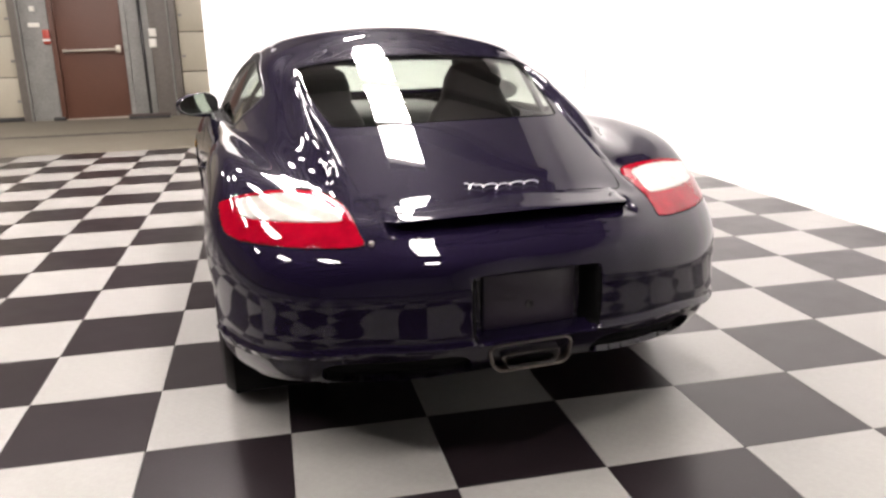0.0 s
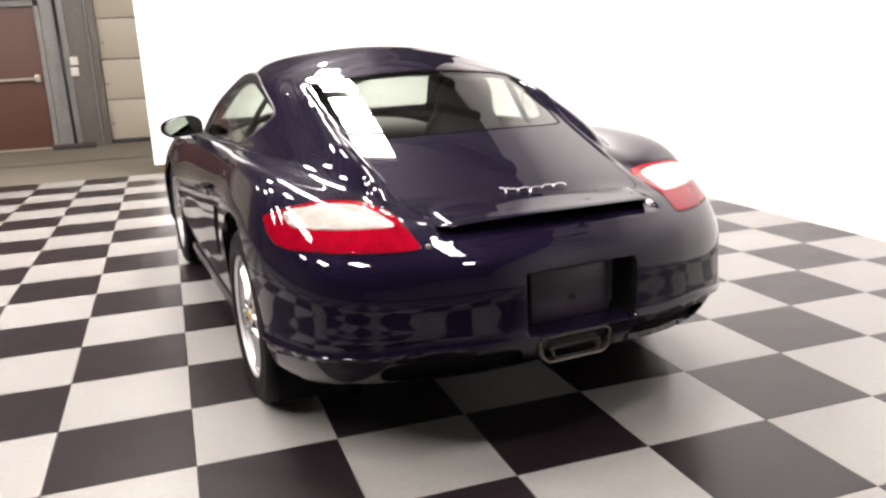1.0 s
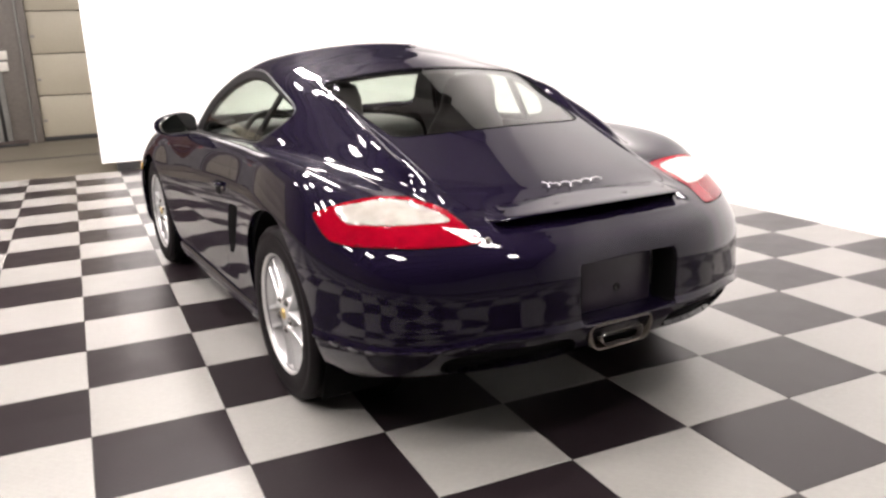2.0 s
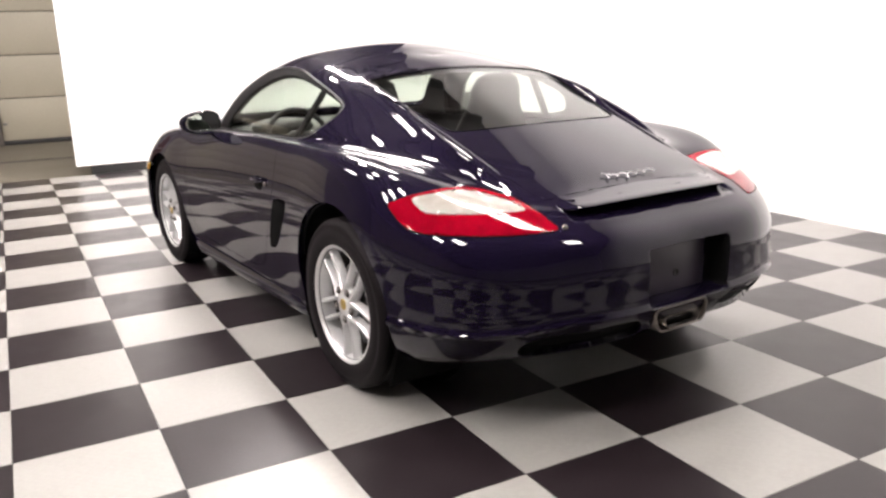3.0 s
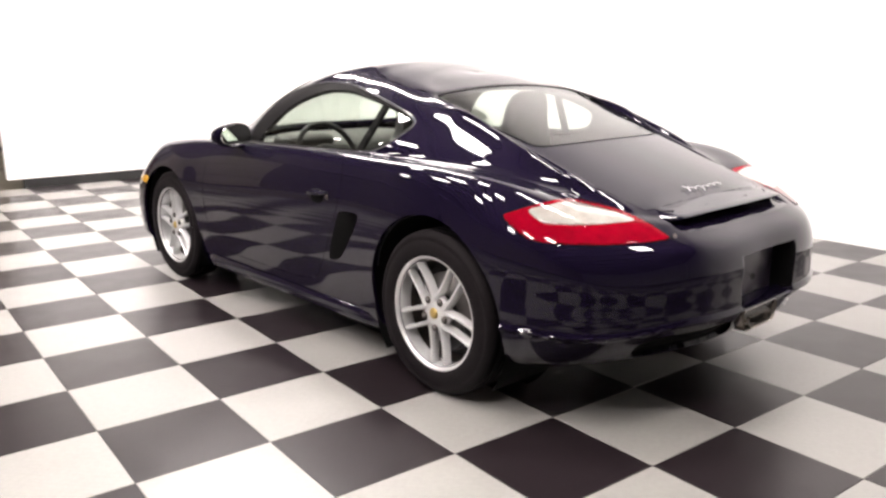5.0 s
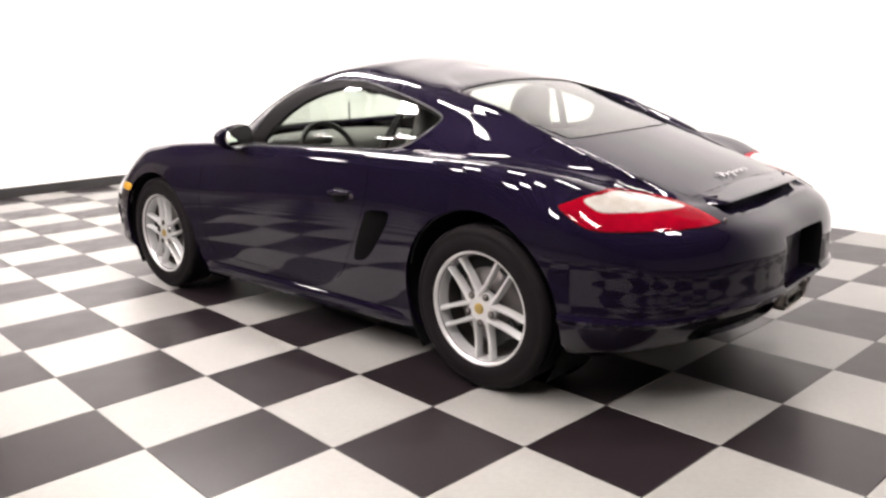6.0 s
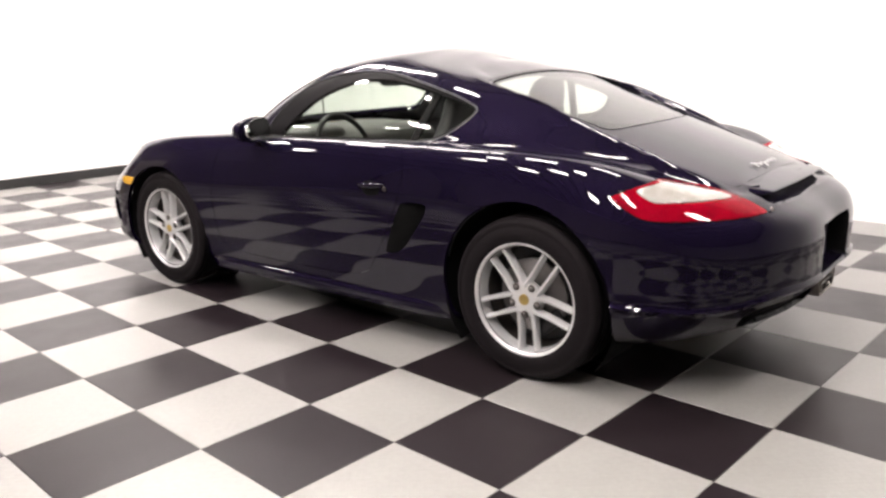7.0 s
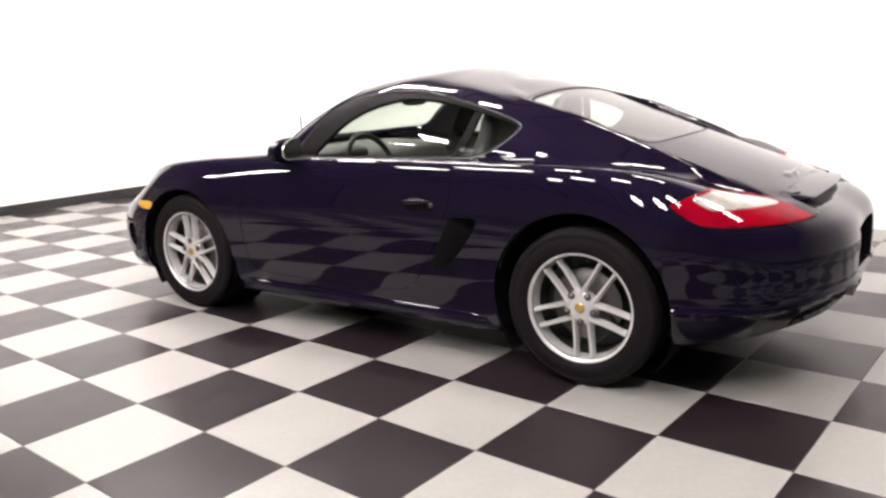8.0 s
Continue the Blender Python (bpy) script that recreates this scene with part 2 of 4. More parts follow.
entry = tagged(new("entrance_door"), "closed brown steel exit door with panic bar", "door")
entry.location = (-2.22, ROOM_Y1, 0)
sharp(part("door_leaf", box(bmesh.new(), (-.495, .02, .012), (.495, .065, 2.17), .004), DOOR_BROWN, entry), 40)
for n, lo, hi in (("frame", (-.575, -.03, 0), (-.50, .09, 2.26)), ("frame", (.50, -.03, 0), (.575, .09, 2.26)), ("frame_head", (-.575, -.03, 2.175), (.575, .09, 2.26))):
    sharp(part(n, box(bmesh.new(), lo, hi, .006), FRAME_GREY if n == "frame_head" else (FRAME_GREY if lo[0] > 0 else DOOR_BROWN), entry), 40)
part("frame_infill", box(bmesh.new(), (-.50, .03, 2.27), (.50, .09, 2.99)), FRAME_GREY, entry)
bar = part("panic_bar", tube(bmesh.new(), [(-.40, -.045, 1.085), (.42, -.045, 1.09)], .020, 12), SATIN_ALU, entry, "steel panic bar")
part("bar_mount", box(bmesh.new(), (.37, -.06, 1.04), (.45, .02, 1.15), .008), SATIN_ALU, bar)
part("bar_mount", box(bmesh.new(), (-.43, -.05, 1.06), (-.37, .02, 1.11), .008), SATIN_ALU, bar)
part("threshold", box(bmesh.new(), (-.50, -.06, -.004), (.50, .06, .010), .003), SATIN_ALU, entry, "metal threshold strip")

box_a = tagged(new("switch_box"), "off-white light switch on the grey post", "switch")
part("plate", box(bmesh.new(), (-3.10, ROOM_Y1 - .045, 1.46), (-2.93, ROOM_Y1 - .018, 1.53), .006), SWITCH, box_a)
part("plate", box(bmesh.new(), (-3.05, ROOM_Y1 - .045, 1.70), (-2.97, ROOM_Y1 - .018, 1.78), .006), SWITCH, box_a)
sign = tagged(new("alarm_pull"), "small red and white alarm pull station", "alarm")
part("alarm_body", box(bmesh.new(), (-2.90, ROOM_Y1 - .06, 1.20), (-2.80, ROOM_Y1 - .018, 1.42), .008), RED_SIGN, sign)
part("alarm_bar", box(bmesh.new(), (-2.91, ROOM_Y1 - .07, 1.24), (-2.79, ROOM_Y1 - .055, 1.28), .004), SWITCH, sign)
outlet = tagged(new("outlet_box"), "grey electrical box on the wall post", "electrical box")
part("box_body", box(bmesh.new(), (-1.32, ROOM_Y1 - .09, 1.10), (-1.20, ROOM_Y1 - .015, 1.24), .008), SWITCH, outlet)
part("box_body", box(bmesh.new(), (-1.31, ROOM_Y1 - .10, 1.27), (-1.19, ROOM_Y1 - .015, 1.40), .008), SWITCH, outlet)
broom = tagged(new("push_broom"), "black push broom leaning on the wall", "broom")
part("handle", tube(bmesh.new(), [(-1.37, ROOM_Y1 - .36, .06), (-1.40, ROOM_Y1 - .20, 1.2), (-1.425, ROOM_Y1 - .045, 2.3)], .025, 10), BASE_BLACK, broom)
part("broom_head", box(bmesh.new(), (-1.72, ROOM_Y1 - .42, .035), (-1.07, ROOM_Y1 - .32, .075), .012), WOOD, broom)
part("bristles", box(bmesh.new(), (-1.71, ROOM_Y1 - .415, -.004), (-1.08, ROOM_Y1 - .325, .04), .004), BASE_BLACK, broom, "dense black bristles")
pad_ob = tagged(boxed("door_stop", (-2.90, ROOM_Y1 - .16, -.004), (-2.72, ROOM_Y1 - .05, .05), BASE_BLACK, bevel=.01), "small black rubber wedge beside the door", "door stop")


# ---- ceiling lights ----
def strip_light():
    s = tagged(new("ceiling_light"), "white fluorescent strip light hung from the ceiling", "ceiling light", "ceiling strip lights")
    part("housing", box(bmesh.new(), (-.25, -.63, .0), (.25, .63, .06), .01), FRAME_GREY, s)
    for k in (-1, 0, 1):
        part("diffuser", box(bmesh.new(), (-.25, k * .42 - .170, -.03), (.25, k * .42 + .170, .002), .01), LAMP, s, "glowing white diffuser")
    for y in (-.45, .45):
        part("hanger", tube(bmesh.new(), [(0, y, .05), (0, y, TOP - LIGHT_Z)], .004, 6), FRAME_GREY, s)
    return s


def box_light():
    s = tagged(new("box_light"), "small white box lamp hung from the ceiling", "ceiling light", "ceiling box lamps")
    part("housing", box(bmesh.new(), (-.27, -.33, .0), (.27, .33, .09), .012), SWITCH, s)
    part("diffuser", box(bmesh.new(), (-.25, -.30, -.06), (.25, .30, .002), .015), LAMP_SMALL, s, "glowing white diffuser")
    part("hanger", tube(bmesh.new(), [(0, 0, .08), (0, 0, TOP - LIGHT_Z)], .004, 6), FRAME_GREY, s)
    return s


LIGHT_Z = 4.8
first = strip_light()
first.location = (1.56, 4.00, LIGHT_Z)
for y in (5.34, 6.68, .40):
    copy_thing(first, pose(1.56, y, LIGHT_Z))
small = box_light()
small.location = (1.56, -2.3, LIGHT_Z)
# The lamp at (-6.4, 9.6) is unseen, added to brighten the left garage door.
for x, ys in ((-.4, (2.1, 5.1)), (-2.3, (-1.6, .9, 3.6)), (-4.2, (-.9, 2.1, 5.1)), (-6.0, (.6, 3.6)), (-6.4, (9.6,))):
    for y in ys:
        copy_thing(small, pose(x, y, LIGHT_Z))


# ---- floor tiles ----
def tile_mesh(name, mat):
    bm = box(bmesh.new(), (-TILE / 2 + .0007, -TILE / 2 + .0007, -.012), (TILE / 2 - .0007, TILE / 2 - .0007, 0), .0014, 1)
    me = mesh_of(bm, name, False)
    me.materials.append(mat)
    return me


tiled = tagged(new("tiled_floor"), "silver and graphite interlocking tiles in a checkerboard", "floor tiles", kind="structure")
MESH_L, MESH_D = tile_mesh("light_tile", TILE_LIGHT), tile_mesh("dark_tile", TILE_DARK)
far = bmesh.new()
for i in range(-12, 9):
    for j in range(-10, 16):
        dark = (i + j) % 2
        x, y = (i + .5) * TILE, (j + .5) * TILE
        if -6 <= i <= 8 and -5 <= j <= 15:
            ob = new("floor_tile", MESH_D if dark else MESH_L)
            ob.parent = tiled
            ob.location = (x, y, 0)
        else:
            before = len(far.faces)
            box(far, (x - TILE / 2 + .0007, y - TILE / 2 + .0007, -.012), (x + TILE / 2 - .0007, y + TILE / 2 - .0007, 0))
            far.faces.ensure_lookup_table()
            for f in far.faces[before:]:
                f.material_index = dark
rest = part("outer_tiles", far, (TILE_LIGHT, TILE_DARK), tiled, smooth=False)
rest["kind"] = "stuff"


# ---- the sports car: shape ----
from mathutils import bvhtree

CAR = new("sports_car")
CAR.matrix_world = pose(1.108, 0.532, 0, 0, 0, 5.2)
AXLE_R, AXLE_F = 0.0, 2.415
HUB_R, HUB_F = 0.333, 0.328

RINGS = []


def ring(*keys):
    RINGS.append(keys)


# Thirteen keys each, from the rear middle round the side to the front middle, ring by ring from the sills up to the roof.
ring((0, -.68, .27), (.40, -.66, .26), (.62, -.56, .23), (.71, -.42, .19), (.71, 0, .17), (.71, .5, .15), (.71, 1.2, .15),
     (.71, 1.95, .15), (.70, 2.415, .17), (.68, 2.8, .17), (.52, 3.08, .17), (.28, 3.2, .17), (0, 3.22, .17))
ring((0, -.85, .30), (.40, -.82, .29), (.68, -.65, .265), (.80, -.42, .23), (.83, 0, .20), (.812, .5, .175), (.806, 1.2, .175),
     (.808, 1.95, .18), (.82, 2.415, .20), (.835, 2.83, .20), (.66, 3.15, .20), (.32, 3.29, .19), (0, 3.33, .19))
ring((0, -.912, .41), (.42, -.884, .405), (.745, -.69, .39), (.865, -.42, .36), (.885, 0, .35), (.851, .5, .33), (.845, 1.2, .33),
     (.846, 1.95, .33), (.865, 2.415, .34), (.870, 2.83, .35), (.70, 3.18, .34), (.34, 3.33, .33), (0, 3.37, .33))
ring((0, -.917, .49), (.43, -.888, .49), (.752, -.686, .49), (.873, -.42, .49), (.898, 0, .49), (.867, .5, .47), (.8605, 1.2, .47),
     (.861, 1.95, .47), (.883, 2.415, .48), (.872, 2.83, .49), (.70, 3.17, .47), (.34, 3.32, .46), (0, 3.36, .46))
ring((0, -.915, .59), (.43, -.885, .59), (.758, -.67, .60), (.875, -.42, .62), (.90, 0, .63), (.873, .5, .62), (.866, 1.2, .62),
     (.867, 1.95, .61), (.883, 2.415, .61), (.858, 2.81, .60), (.67, 3.12, .56), (.34, 3.29, .53), (0, 3.33, .52))
ring((0, -.89, .655), (.43, -.855, .66), (.74, -.62, .69), (.855, -.40, .72), (.885, 0, .745), (.861, .5, .755), (.852, 1.2, .755),
     (.848, 1.95, .74), (.862, 2.415, .725), (.815, 2.77, .698), (.61, 3.04, .61), (.33, 3.24, .57), (0, 3.29, .56))
ring((0, -.80, .715), (.40, -.775, .72), (.66, -.52, .79), (.780, -.33, .854), (.828, 0, .889), (.819, .5, .884), (.809, 1.2, .879),
     (.797, 1.95, .853), (.785, 2.40, .838), (.725, 2.71, .798), (.55, 2.95, .69), (.30, 3.15, .615), (0, 3.20, .60))
ring((0, -.73, .757), (.38, -.70, .757), (.54, -.42, .80), (.657, -.22, .857), (.717, .08, .885), (.746, .5, .898), (.754, 1.2, .892),
     (.73, 1.92, .88), (.65, 2.3, .845), (.57, 2.58, .80), (.42, 2.78, .74), (.22, 2.90, .70), (0, 2.94, .695))
ring((0, -.45, .865), (.33, -.43, .858), (.48, -.30, .890), (.585, -.08, .925), (.658, .18, .94), (.721, .55, .95), (.742, 1.17, .94),
     (.707, 1.74, .915), (.60, 1.93, .90), (.48, 2.03, .885), (.33, 2.10, .88), (.17, 2.14, .88), (0, 2.15, .88))
ring((0, -.08, 1.001), (.31, -.06, .9936), (.47, .02, 1.0065), (.558, .18, 1.035), (.618, .42, 1.05), (.656, .76, 1.065), (.672, 1.20, 1.065),
     (.651, 1.53, 1.06), (.57, 1.67, 1.05), (.45, 1.76, 1.05), (.30, 1.82, 1.05), (.15, 1.85, 1.05), (0, 1.86, 1.05))
ring((0, .28, 1.130), (.29, .29, 1.120), (.44, .34, 1.125), (.52, .46, 1.145), (.555, .62, 1.17), (.567, .86, 1.185), (.57, 1.10, 1.19),
     (.555, 1.27, 1.19), (.495, 1.38, 1.195), (.39, 1.45, 1.20), (.26, 1.49, 1.205), (.13, 1.52, 1.21), (0, 1.525, 1.21))
ring((0, .55, 1.219), (.20, .56, 1.213), (.31, .60, 1.208), (.37, .66, 1.216), (.405, .75, 1.231), (.42, .87, 1.246), (.425, .98, 1.260),
     (.41, 1.09, 1.263), (.36, 1.16, 1.265), (.28, 1.21, 1.270), (.19, 1.24, 1.274), (.09, 1.25, 1.277), (0, 1.25, 1.278))
ring(*((0, .66 + .0433 * i, 1.305 - .42 * (.66 + .0433 * i - 1.06) ** 2) for i in range(13)))


def spline(p, knots, per_span):
    """Smooth curves through the rows of p (ghost rows at both ends), per_span steps between neighbours."""
    out = []
    for i in range(1, len(p) - 2):
        h = knots[i + 1] - knots[i]
        before, after = knots[i] - knots[i - 1], knots[i + 2] - knots[i + 1]
        rise = (p[i + 1] - p[i]) / h
        m0 = ((p[i] - p[i - 1]) / before * h + rise * before) / (before + h) * h
        m1 = (rise * after + (p[i + 2] - p[i + 1]) / after * h) / (after + h) * h
        last = i == len(p) - 3
        many = per_span if isinstance(per_span, int) else per_span[i - 1]
        for s in np.linspace(0, 1, many + 1)[:many + last]:
            out.append((2 * s**3 - 3 * s**2 + 1) * p[i] + (s**3 - 2 * s**2 + s) * m0 + (3 * s**2 - 2 * s**3) * p[i + 1] + (s**3 - s**2) * m1)
    return np.array(out)


def knots_of(p):
    d = np.linalg.norm(np.diff(p, axis=0), axis=-1)
    d = d.reshape(len(d), -1).mean(axis=1)
    return np.concatenate(([0], np.cumsum(np.maximum(d, 1e-4))))


def shell(per_u=(60, 16, 6, 6, 14, 16, 18, 20, 20, 16, 14, 14, 10, 10), per_v=(9, 16, 12, 12, 12, 12, 9, 9, 9, 9, 9, 9)):
    """The outer skin of the right half, as a grid of points: rings upwards, keys along."""
    g = np.array(RINGS, float)
    flip = np.array((-1, 1, 1))
    full = np.concatenate((g[:, 1:2] * flip, g, g[:, -2:-1] * flip), axis=1).transpose(1, 0, 2)
    soft = spline(full, knots_of(full), 5).transpose(1, 0, 2)
    near, past = soft[:, 9:10].copy(), soft[:, 11:12].copy()
    for row, firm, rise in ((7, 0, .008), (8, .9, .022), (9, 1, .026), (10, .7, .008), (11, .25, .0)):
        near[row] = near[row] * (1 - firm) + firm * (g[row, 1] * .2 + g[row, 2] * .8)
        past[row] = past[row] * (1 - firm) + firm * (g[row, 2] * .70 + g[row, 3] * .30)
        past[row, :, 2] += rise
    g = np.concatenate((g[:, :2], near, g[:, 2:3], past, g[:, 3:]), axis=1)
    g = np.concatenate((g[:, 1:2] * flip, g, g[:, -2:-1] * flip), axis=1)
    low = g[:1] * 2 - g[1:2]
    d = g[-1:] - g[-2:-1]
    side_on = np.abs(d[..., :1]) / np.maximum(np.linalg.norm(d, axis=-1, keepdims=True), 1e-6)
    high = side_on * g[-2:-1] * flip + (1 - side_on) * (2 * g[-1:] - g[-2:-1])
    g = np.concatenate((low, g, high), axis=0)
    g = spline(g, knots_of(g), per_v)
    g = g.transpose(1, 0, 2)
    return fair(spline(g, knots_of(g), per_u).transpose(1, 0, 2), flip)


def ease(a, b, v):
    k = np.clip((v - a) / (b - a), 0, 1)
    return k * k * (3 - 2 * k)


def fair(g, flip, rounds=60, plates=700):
    """Evens out ripples in the sheet: smoothing that gives back what it shrinks, then a stiff plate's settling above the waist."""
    def bend_of(p):
        wide = np.concatenate((p[:, 1:2] * flip, p, p[:, -2:-1] * flip), axis=1)
        tall = np.concatenate((p[:1], p, p[-2:-1] * flip), axis=0)
        along, up = (wide[:, :-2] + wide[:, 2:]) / 2 - p, (tall[:-2] + tall[2:]) / 2 - p
        up[0] = 0
        return (along + up) / 2

    for k in range(rounds * 2):
        g = g + (.5 if k % 2 == 0 else -.511) * bend_of(g)
    x, y, z = g[..., 0], g[..., 1], g[..., 2]
    lid = ease(.54, .48, x) * ease(-.80, -.70, y) * ease(.56, .46, y)
    free = (ease(.60, .70, z) * ease(-.62, -.50, y) * (1 - lid))[..., None]
    for k in range(plates):
        g = g - .22 * free * bend_of(bend_of(g))
    return even_lid(g)


def even_lid(g):
    """Gives the tailgate one even crown across, under a smooth line down its middle."""
    middle = g[:, 0]
    span = (middle[:, 1] > -.78) & (middle[:, 1] < .62) & (middle[:, 2] > .72)
    bend = np.poly1d(np.polyfit(middle[span, 1], middle[span, 2], 6))

    x, y, z = g[..., 0], g[..., 1], g[..., 2]
    share = ease(.500, .458, x) * ease(-.70, -.60, y) * ease(.54, .40, y) * (z > .74)
    g[..., 2] = z * (1 - share) + share * (bend(y) - .145 * x * x)
    return g


def step(a, b, v):
    k = min(1.0, max(0.0, (v - a) / (b - a)))
    return k * k * (3 - 2 * k)


def dent(x, y, z):
    """The number plate's recess, the slot under the spoiler and the ledge low on the rear bumper."""
    a = abs(x)
    if y < -.6:
        y += .078 * step(.200, .162, a) * step(.412, .432, z) * step(.613, .602, z)
        y += .034 * step(.408, .380, a) * step(.714, .724, z) * step(.757, .750, z)
    if y < -.2 and z < .5:
        crease = .370 + .040 * step(.80, .45, a)
        out = .015 * step(crease + .024, crease + .004, z) - .024 * step(crease - .002, crease - .014, z)
        out *= step(-.22, -.36, y) * step(.20, .26, z)
        gx, gy = (a / .88) ** 4 / .88, (y / .9) ** 4 / .9
        far = math.hypot(gx, gy)
        x += math.copysign(out * gx / far, x)
        y -= out * gy / far
    return x, y, z


def skin():
    """The whole skin as one mesh, both halves."""
    g = shell()
    nv, nu, _ = g.shape
    bm = bmesh.new()
    right = [[bm.verts.new(dent(*p)) for p in row] for row in g]
    left = [[right[j][i] if i in (0, nu - 1) else bm.verts.new((-right[j][i].co.x, right[j][i].co.y, right[j][i].co.z)) for i in range(nu)] for j in range(nv)]
    for j in range(nv - 1):
        for i in range(nu - 1):
            bm.faces.new((right[j][i], right[j][i + 1], right[j + 1][i + 1], right[j + 1][i]))
            bm.faces.new((left[j][i], left[j + 1][i], left[j + 1][i + 1], left[j][i + 1]))
    bmesh.ops.remove_doubles(bm, verts=bm.verts, dist=0.0004)
    bmesh.ops.dissolve_degenerate(bm, edges=bm.edges, dist=0.0002)
    bmesh.ops.recalc_face_normals(bm, faces=bm.faces)
    top = max(bm.faces, key=lambda f: f.calc_center_median().z)
    if top.normal.z < 0:
        bmesh.ops.reverse_faces(bm, faces=bm.faces)
    return bm


# ---- the sports car: panels ----
LENS_RED = material("red_lamp_lens", (0.20, 0.0010, 0.009), 0.30, 0.0, 1.0, 0.015, 0.0)
LENS_RED.node_tree.nodes["Principled BSDF"].inputs["Coat IOR"].default_value = 1.3
grain(LENS_RED, 24, 0.28, 0.0, 0.0, 9)
LENS_CLEAR = grain(material("clear_lamp_lens", (0.34, 0.32, 0.29), 0.2, 0.0, 1.0, 0.02), 26, 0.22, 0.0, 0.0, 12)
AMBER = material("amber_lamp_lens", (0.55, 0.29, 0.02), 0.25, 0.0, 1.0, 0.02)
FABRIC = grain(material("dark_grey_trim", (0.045, 0.045, 0.048), 0.75), 120, 0.3, 0.2)
DASH = grain(material("grey_soft_plastic", (0.055, 0.056, 0.052), 0.6), 120, 0.15, 0.1)
LEATHER = grain(material("black_leather", (0.030, 0.029, 0.030), 0.48), 150, 0.3, 0.25)
TRIM = material("satin_window_trim", (0.07, 0.07, 0.072), 0.32, 0.4)
GOLD = material("gold_centre_cap", (0.50, 0.36, 0.13), 0.3, 0.8)
MIRROR = material("mirror_silver", (0.82, 0.86, 0.82), 0.0, 1.0)
TAILPIPE = grain(material("dulled_tailpipe_steel", (0.24, 0.215, 0.19), 0.28, 1.0), 70, 0.2)
DARK_STEEL = grain(material("dark_steel", (0.06, 0.05, 0.045), 0.5, 0.6), 60, 0.3)

shape = skin()
panel = shape.faces.layers.int.new("panel")


def axes(n):
    n = Vector(n).normalized()
    a = Vector((0, 0, 1)).cross(n) if abs(n.z) < .9 else Vector((1, 0, 0))
    a = (a - n * a.dot(n)).normalized()
    return n, a, n.cross(a)


def flat(p, a, b):
    return (p.dot(a), p.dot(b))


def inside(q, poly):
    hit = False
    for (x0, y0), (x1, y1) in zip(poly, poly[1:] + poly[:1]):
        if (y0 > q[1]) != (y1 > q[1]) and q[0] < (x1 - x0) * (q[1] - y0) / (y1 - y0) + x0:
            hit = not hit
    return hit


def rounded(points, per=6):
    """A closed smooth curve through points."""
    p = np.array(points, float)
    p = np.concatenate((p[-1:], p, p[:2]))
    d = np.maximum(np.linalg.norm(np.diff(p, axis=0), axis=1), 1e-4)
    return [Vector(v) for v in spline(p, np.concatenate(([0], np.cumsum(np.sqrt(d)))), per)[:-1]]


def carve(outline, n, number, near, replace=(0,)):
    """Cuts an outline through the skin along n, and numbers the faces inside it."""
    n, a, b = axes(n)
    poly = [flat(p, a, b) for p in outline]
    lo = [min(q[k] for q in poly) - .06 for k in (0, 1)]
    hi = [max(q[k] for q in poly) + .06 for k in (0, 1)]

    def at_hand(f):
        c = f.calc_center_median()
        if not near(c) or f.normal.dot(n) < -.05:
            return None
        q = flat(c, a, b)
        return q if lo[0] < q[0] < hi[0] and lo[1] < q[1] < hi[1] else None

    pool = {f for f in shape.faces if at_hand(f) is not None}
    for i, p in enumerate(outline):
        r = outline[(i + 1) % len(outline)]
        p2, r2 = np.array(poly[i]), np.array(poly[(i + 1) % len(poly)])
        d = r2 - p2
        length = float(np.hypot(*d))
        if length < 1e-5:
            continue
        box_lo, box_hi = np.minimum(p2, r2) - .034, np.maximum(p2, r2) + .034
        chosen = []
        for f in pool:
            c = f.calc_center_median()
            q = flat(c, a, b)
            if not (box_lo[0] < q[0] < box_hi[0] and box_lo[1] < q[1] < box_hi[1]):
                continue
            k = min(1.0, max(0.0, ((q[0] - p2[0]) * d[0] + (q[1] - p2[1]) * d[1]) / length**2))
            if math.hypot(q[0] - p2[0] - k * d[0], q[1] - p2[1] - k * d[1]) < .032:
                chosen.append(f)
        if chosen:
            geom = chosen + list({e for f in chosen for e in f.edges}) + list({v for f in chosen for v in f.verts})
            got = bmesh.ops.bisect_plane(shape, geom=geom, dist=0.0003, plane_co=p, plane_no=(r - p).cross(n).normalized())
            pool = {f for f in pool if f.is_valid} | {f for f in got["geom"] if isinstance(f, bmesh.types.BMFace)}
            pool |= {f for e in got["geom_cut"] if isinstance(e, bmesh.types.BMEdge) for f in e.link_faces}
    for f in shape.faces:
        q = at_hand(f)
        if q is not None and f[panel] in replace and inside(q, poly):
            f[panel] = number


def mirrored(points, side):
    return [Vector((abs(p[0]) * side, p[1], p[2])) for p in points]


def circle(y, z, r, steps=56):
    return [Vector((0, y + r * math.cos(2 * math.pi * i / steps), z + r * math.sin(2 * math.pi * i / steps))) for i in range(steps)]


# numbers of the panels; the left side adds 100
WINDOW_FRAME, FRONT_VENT = 10, 11
ARCH, SIDE_GLASS, DOOR, INTAKE, RED, CLEAR, HEADLAMP, MARKER, BUMPER = 1, 2, 3, 4, 5, 6, 7, 8, 9
REAR_GLASS, LID, SCREEN, BONNET, SLOT, VALANCE, FRONT_BUMPER = 20, 21, 22, 23, 24, 25, 26

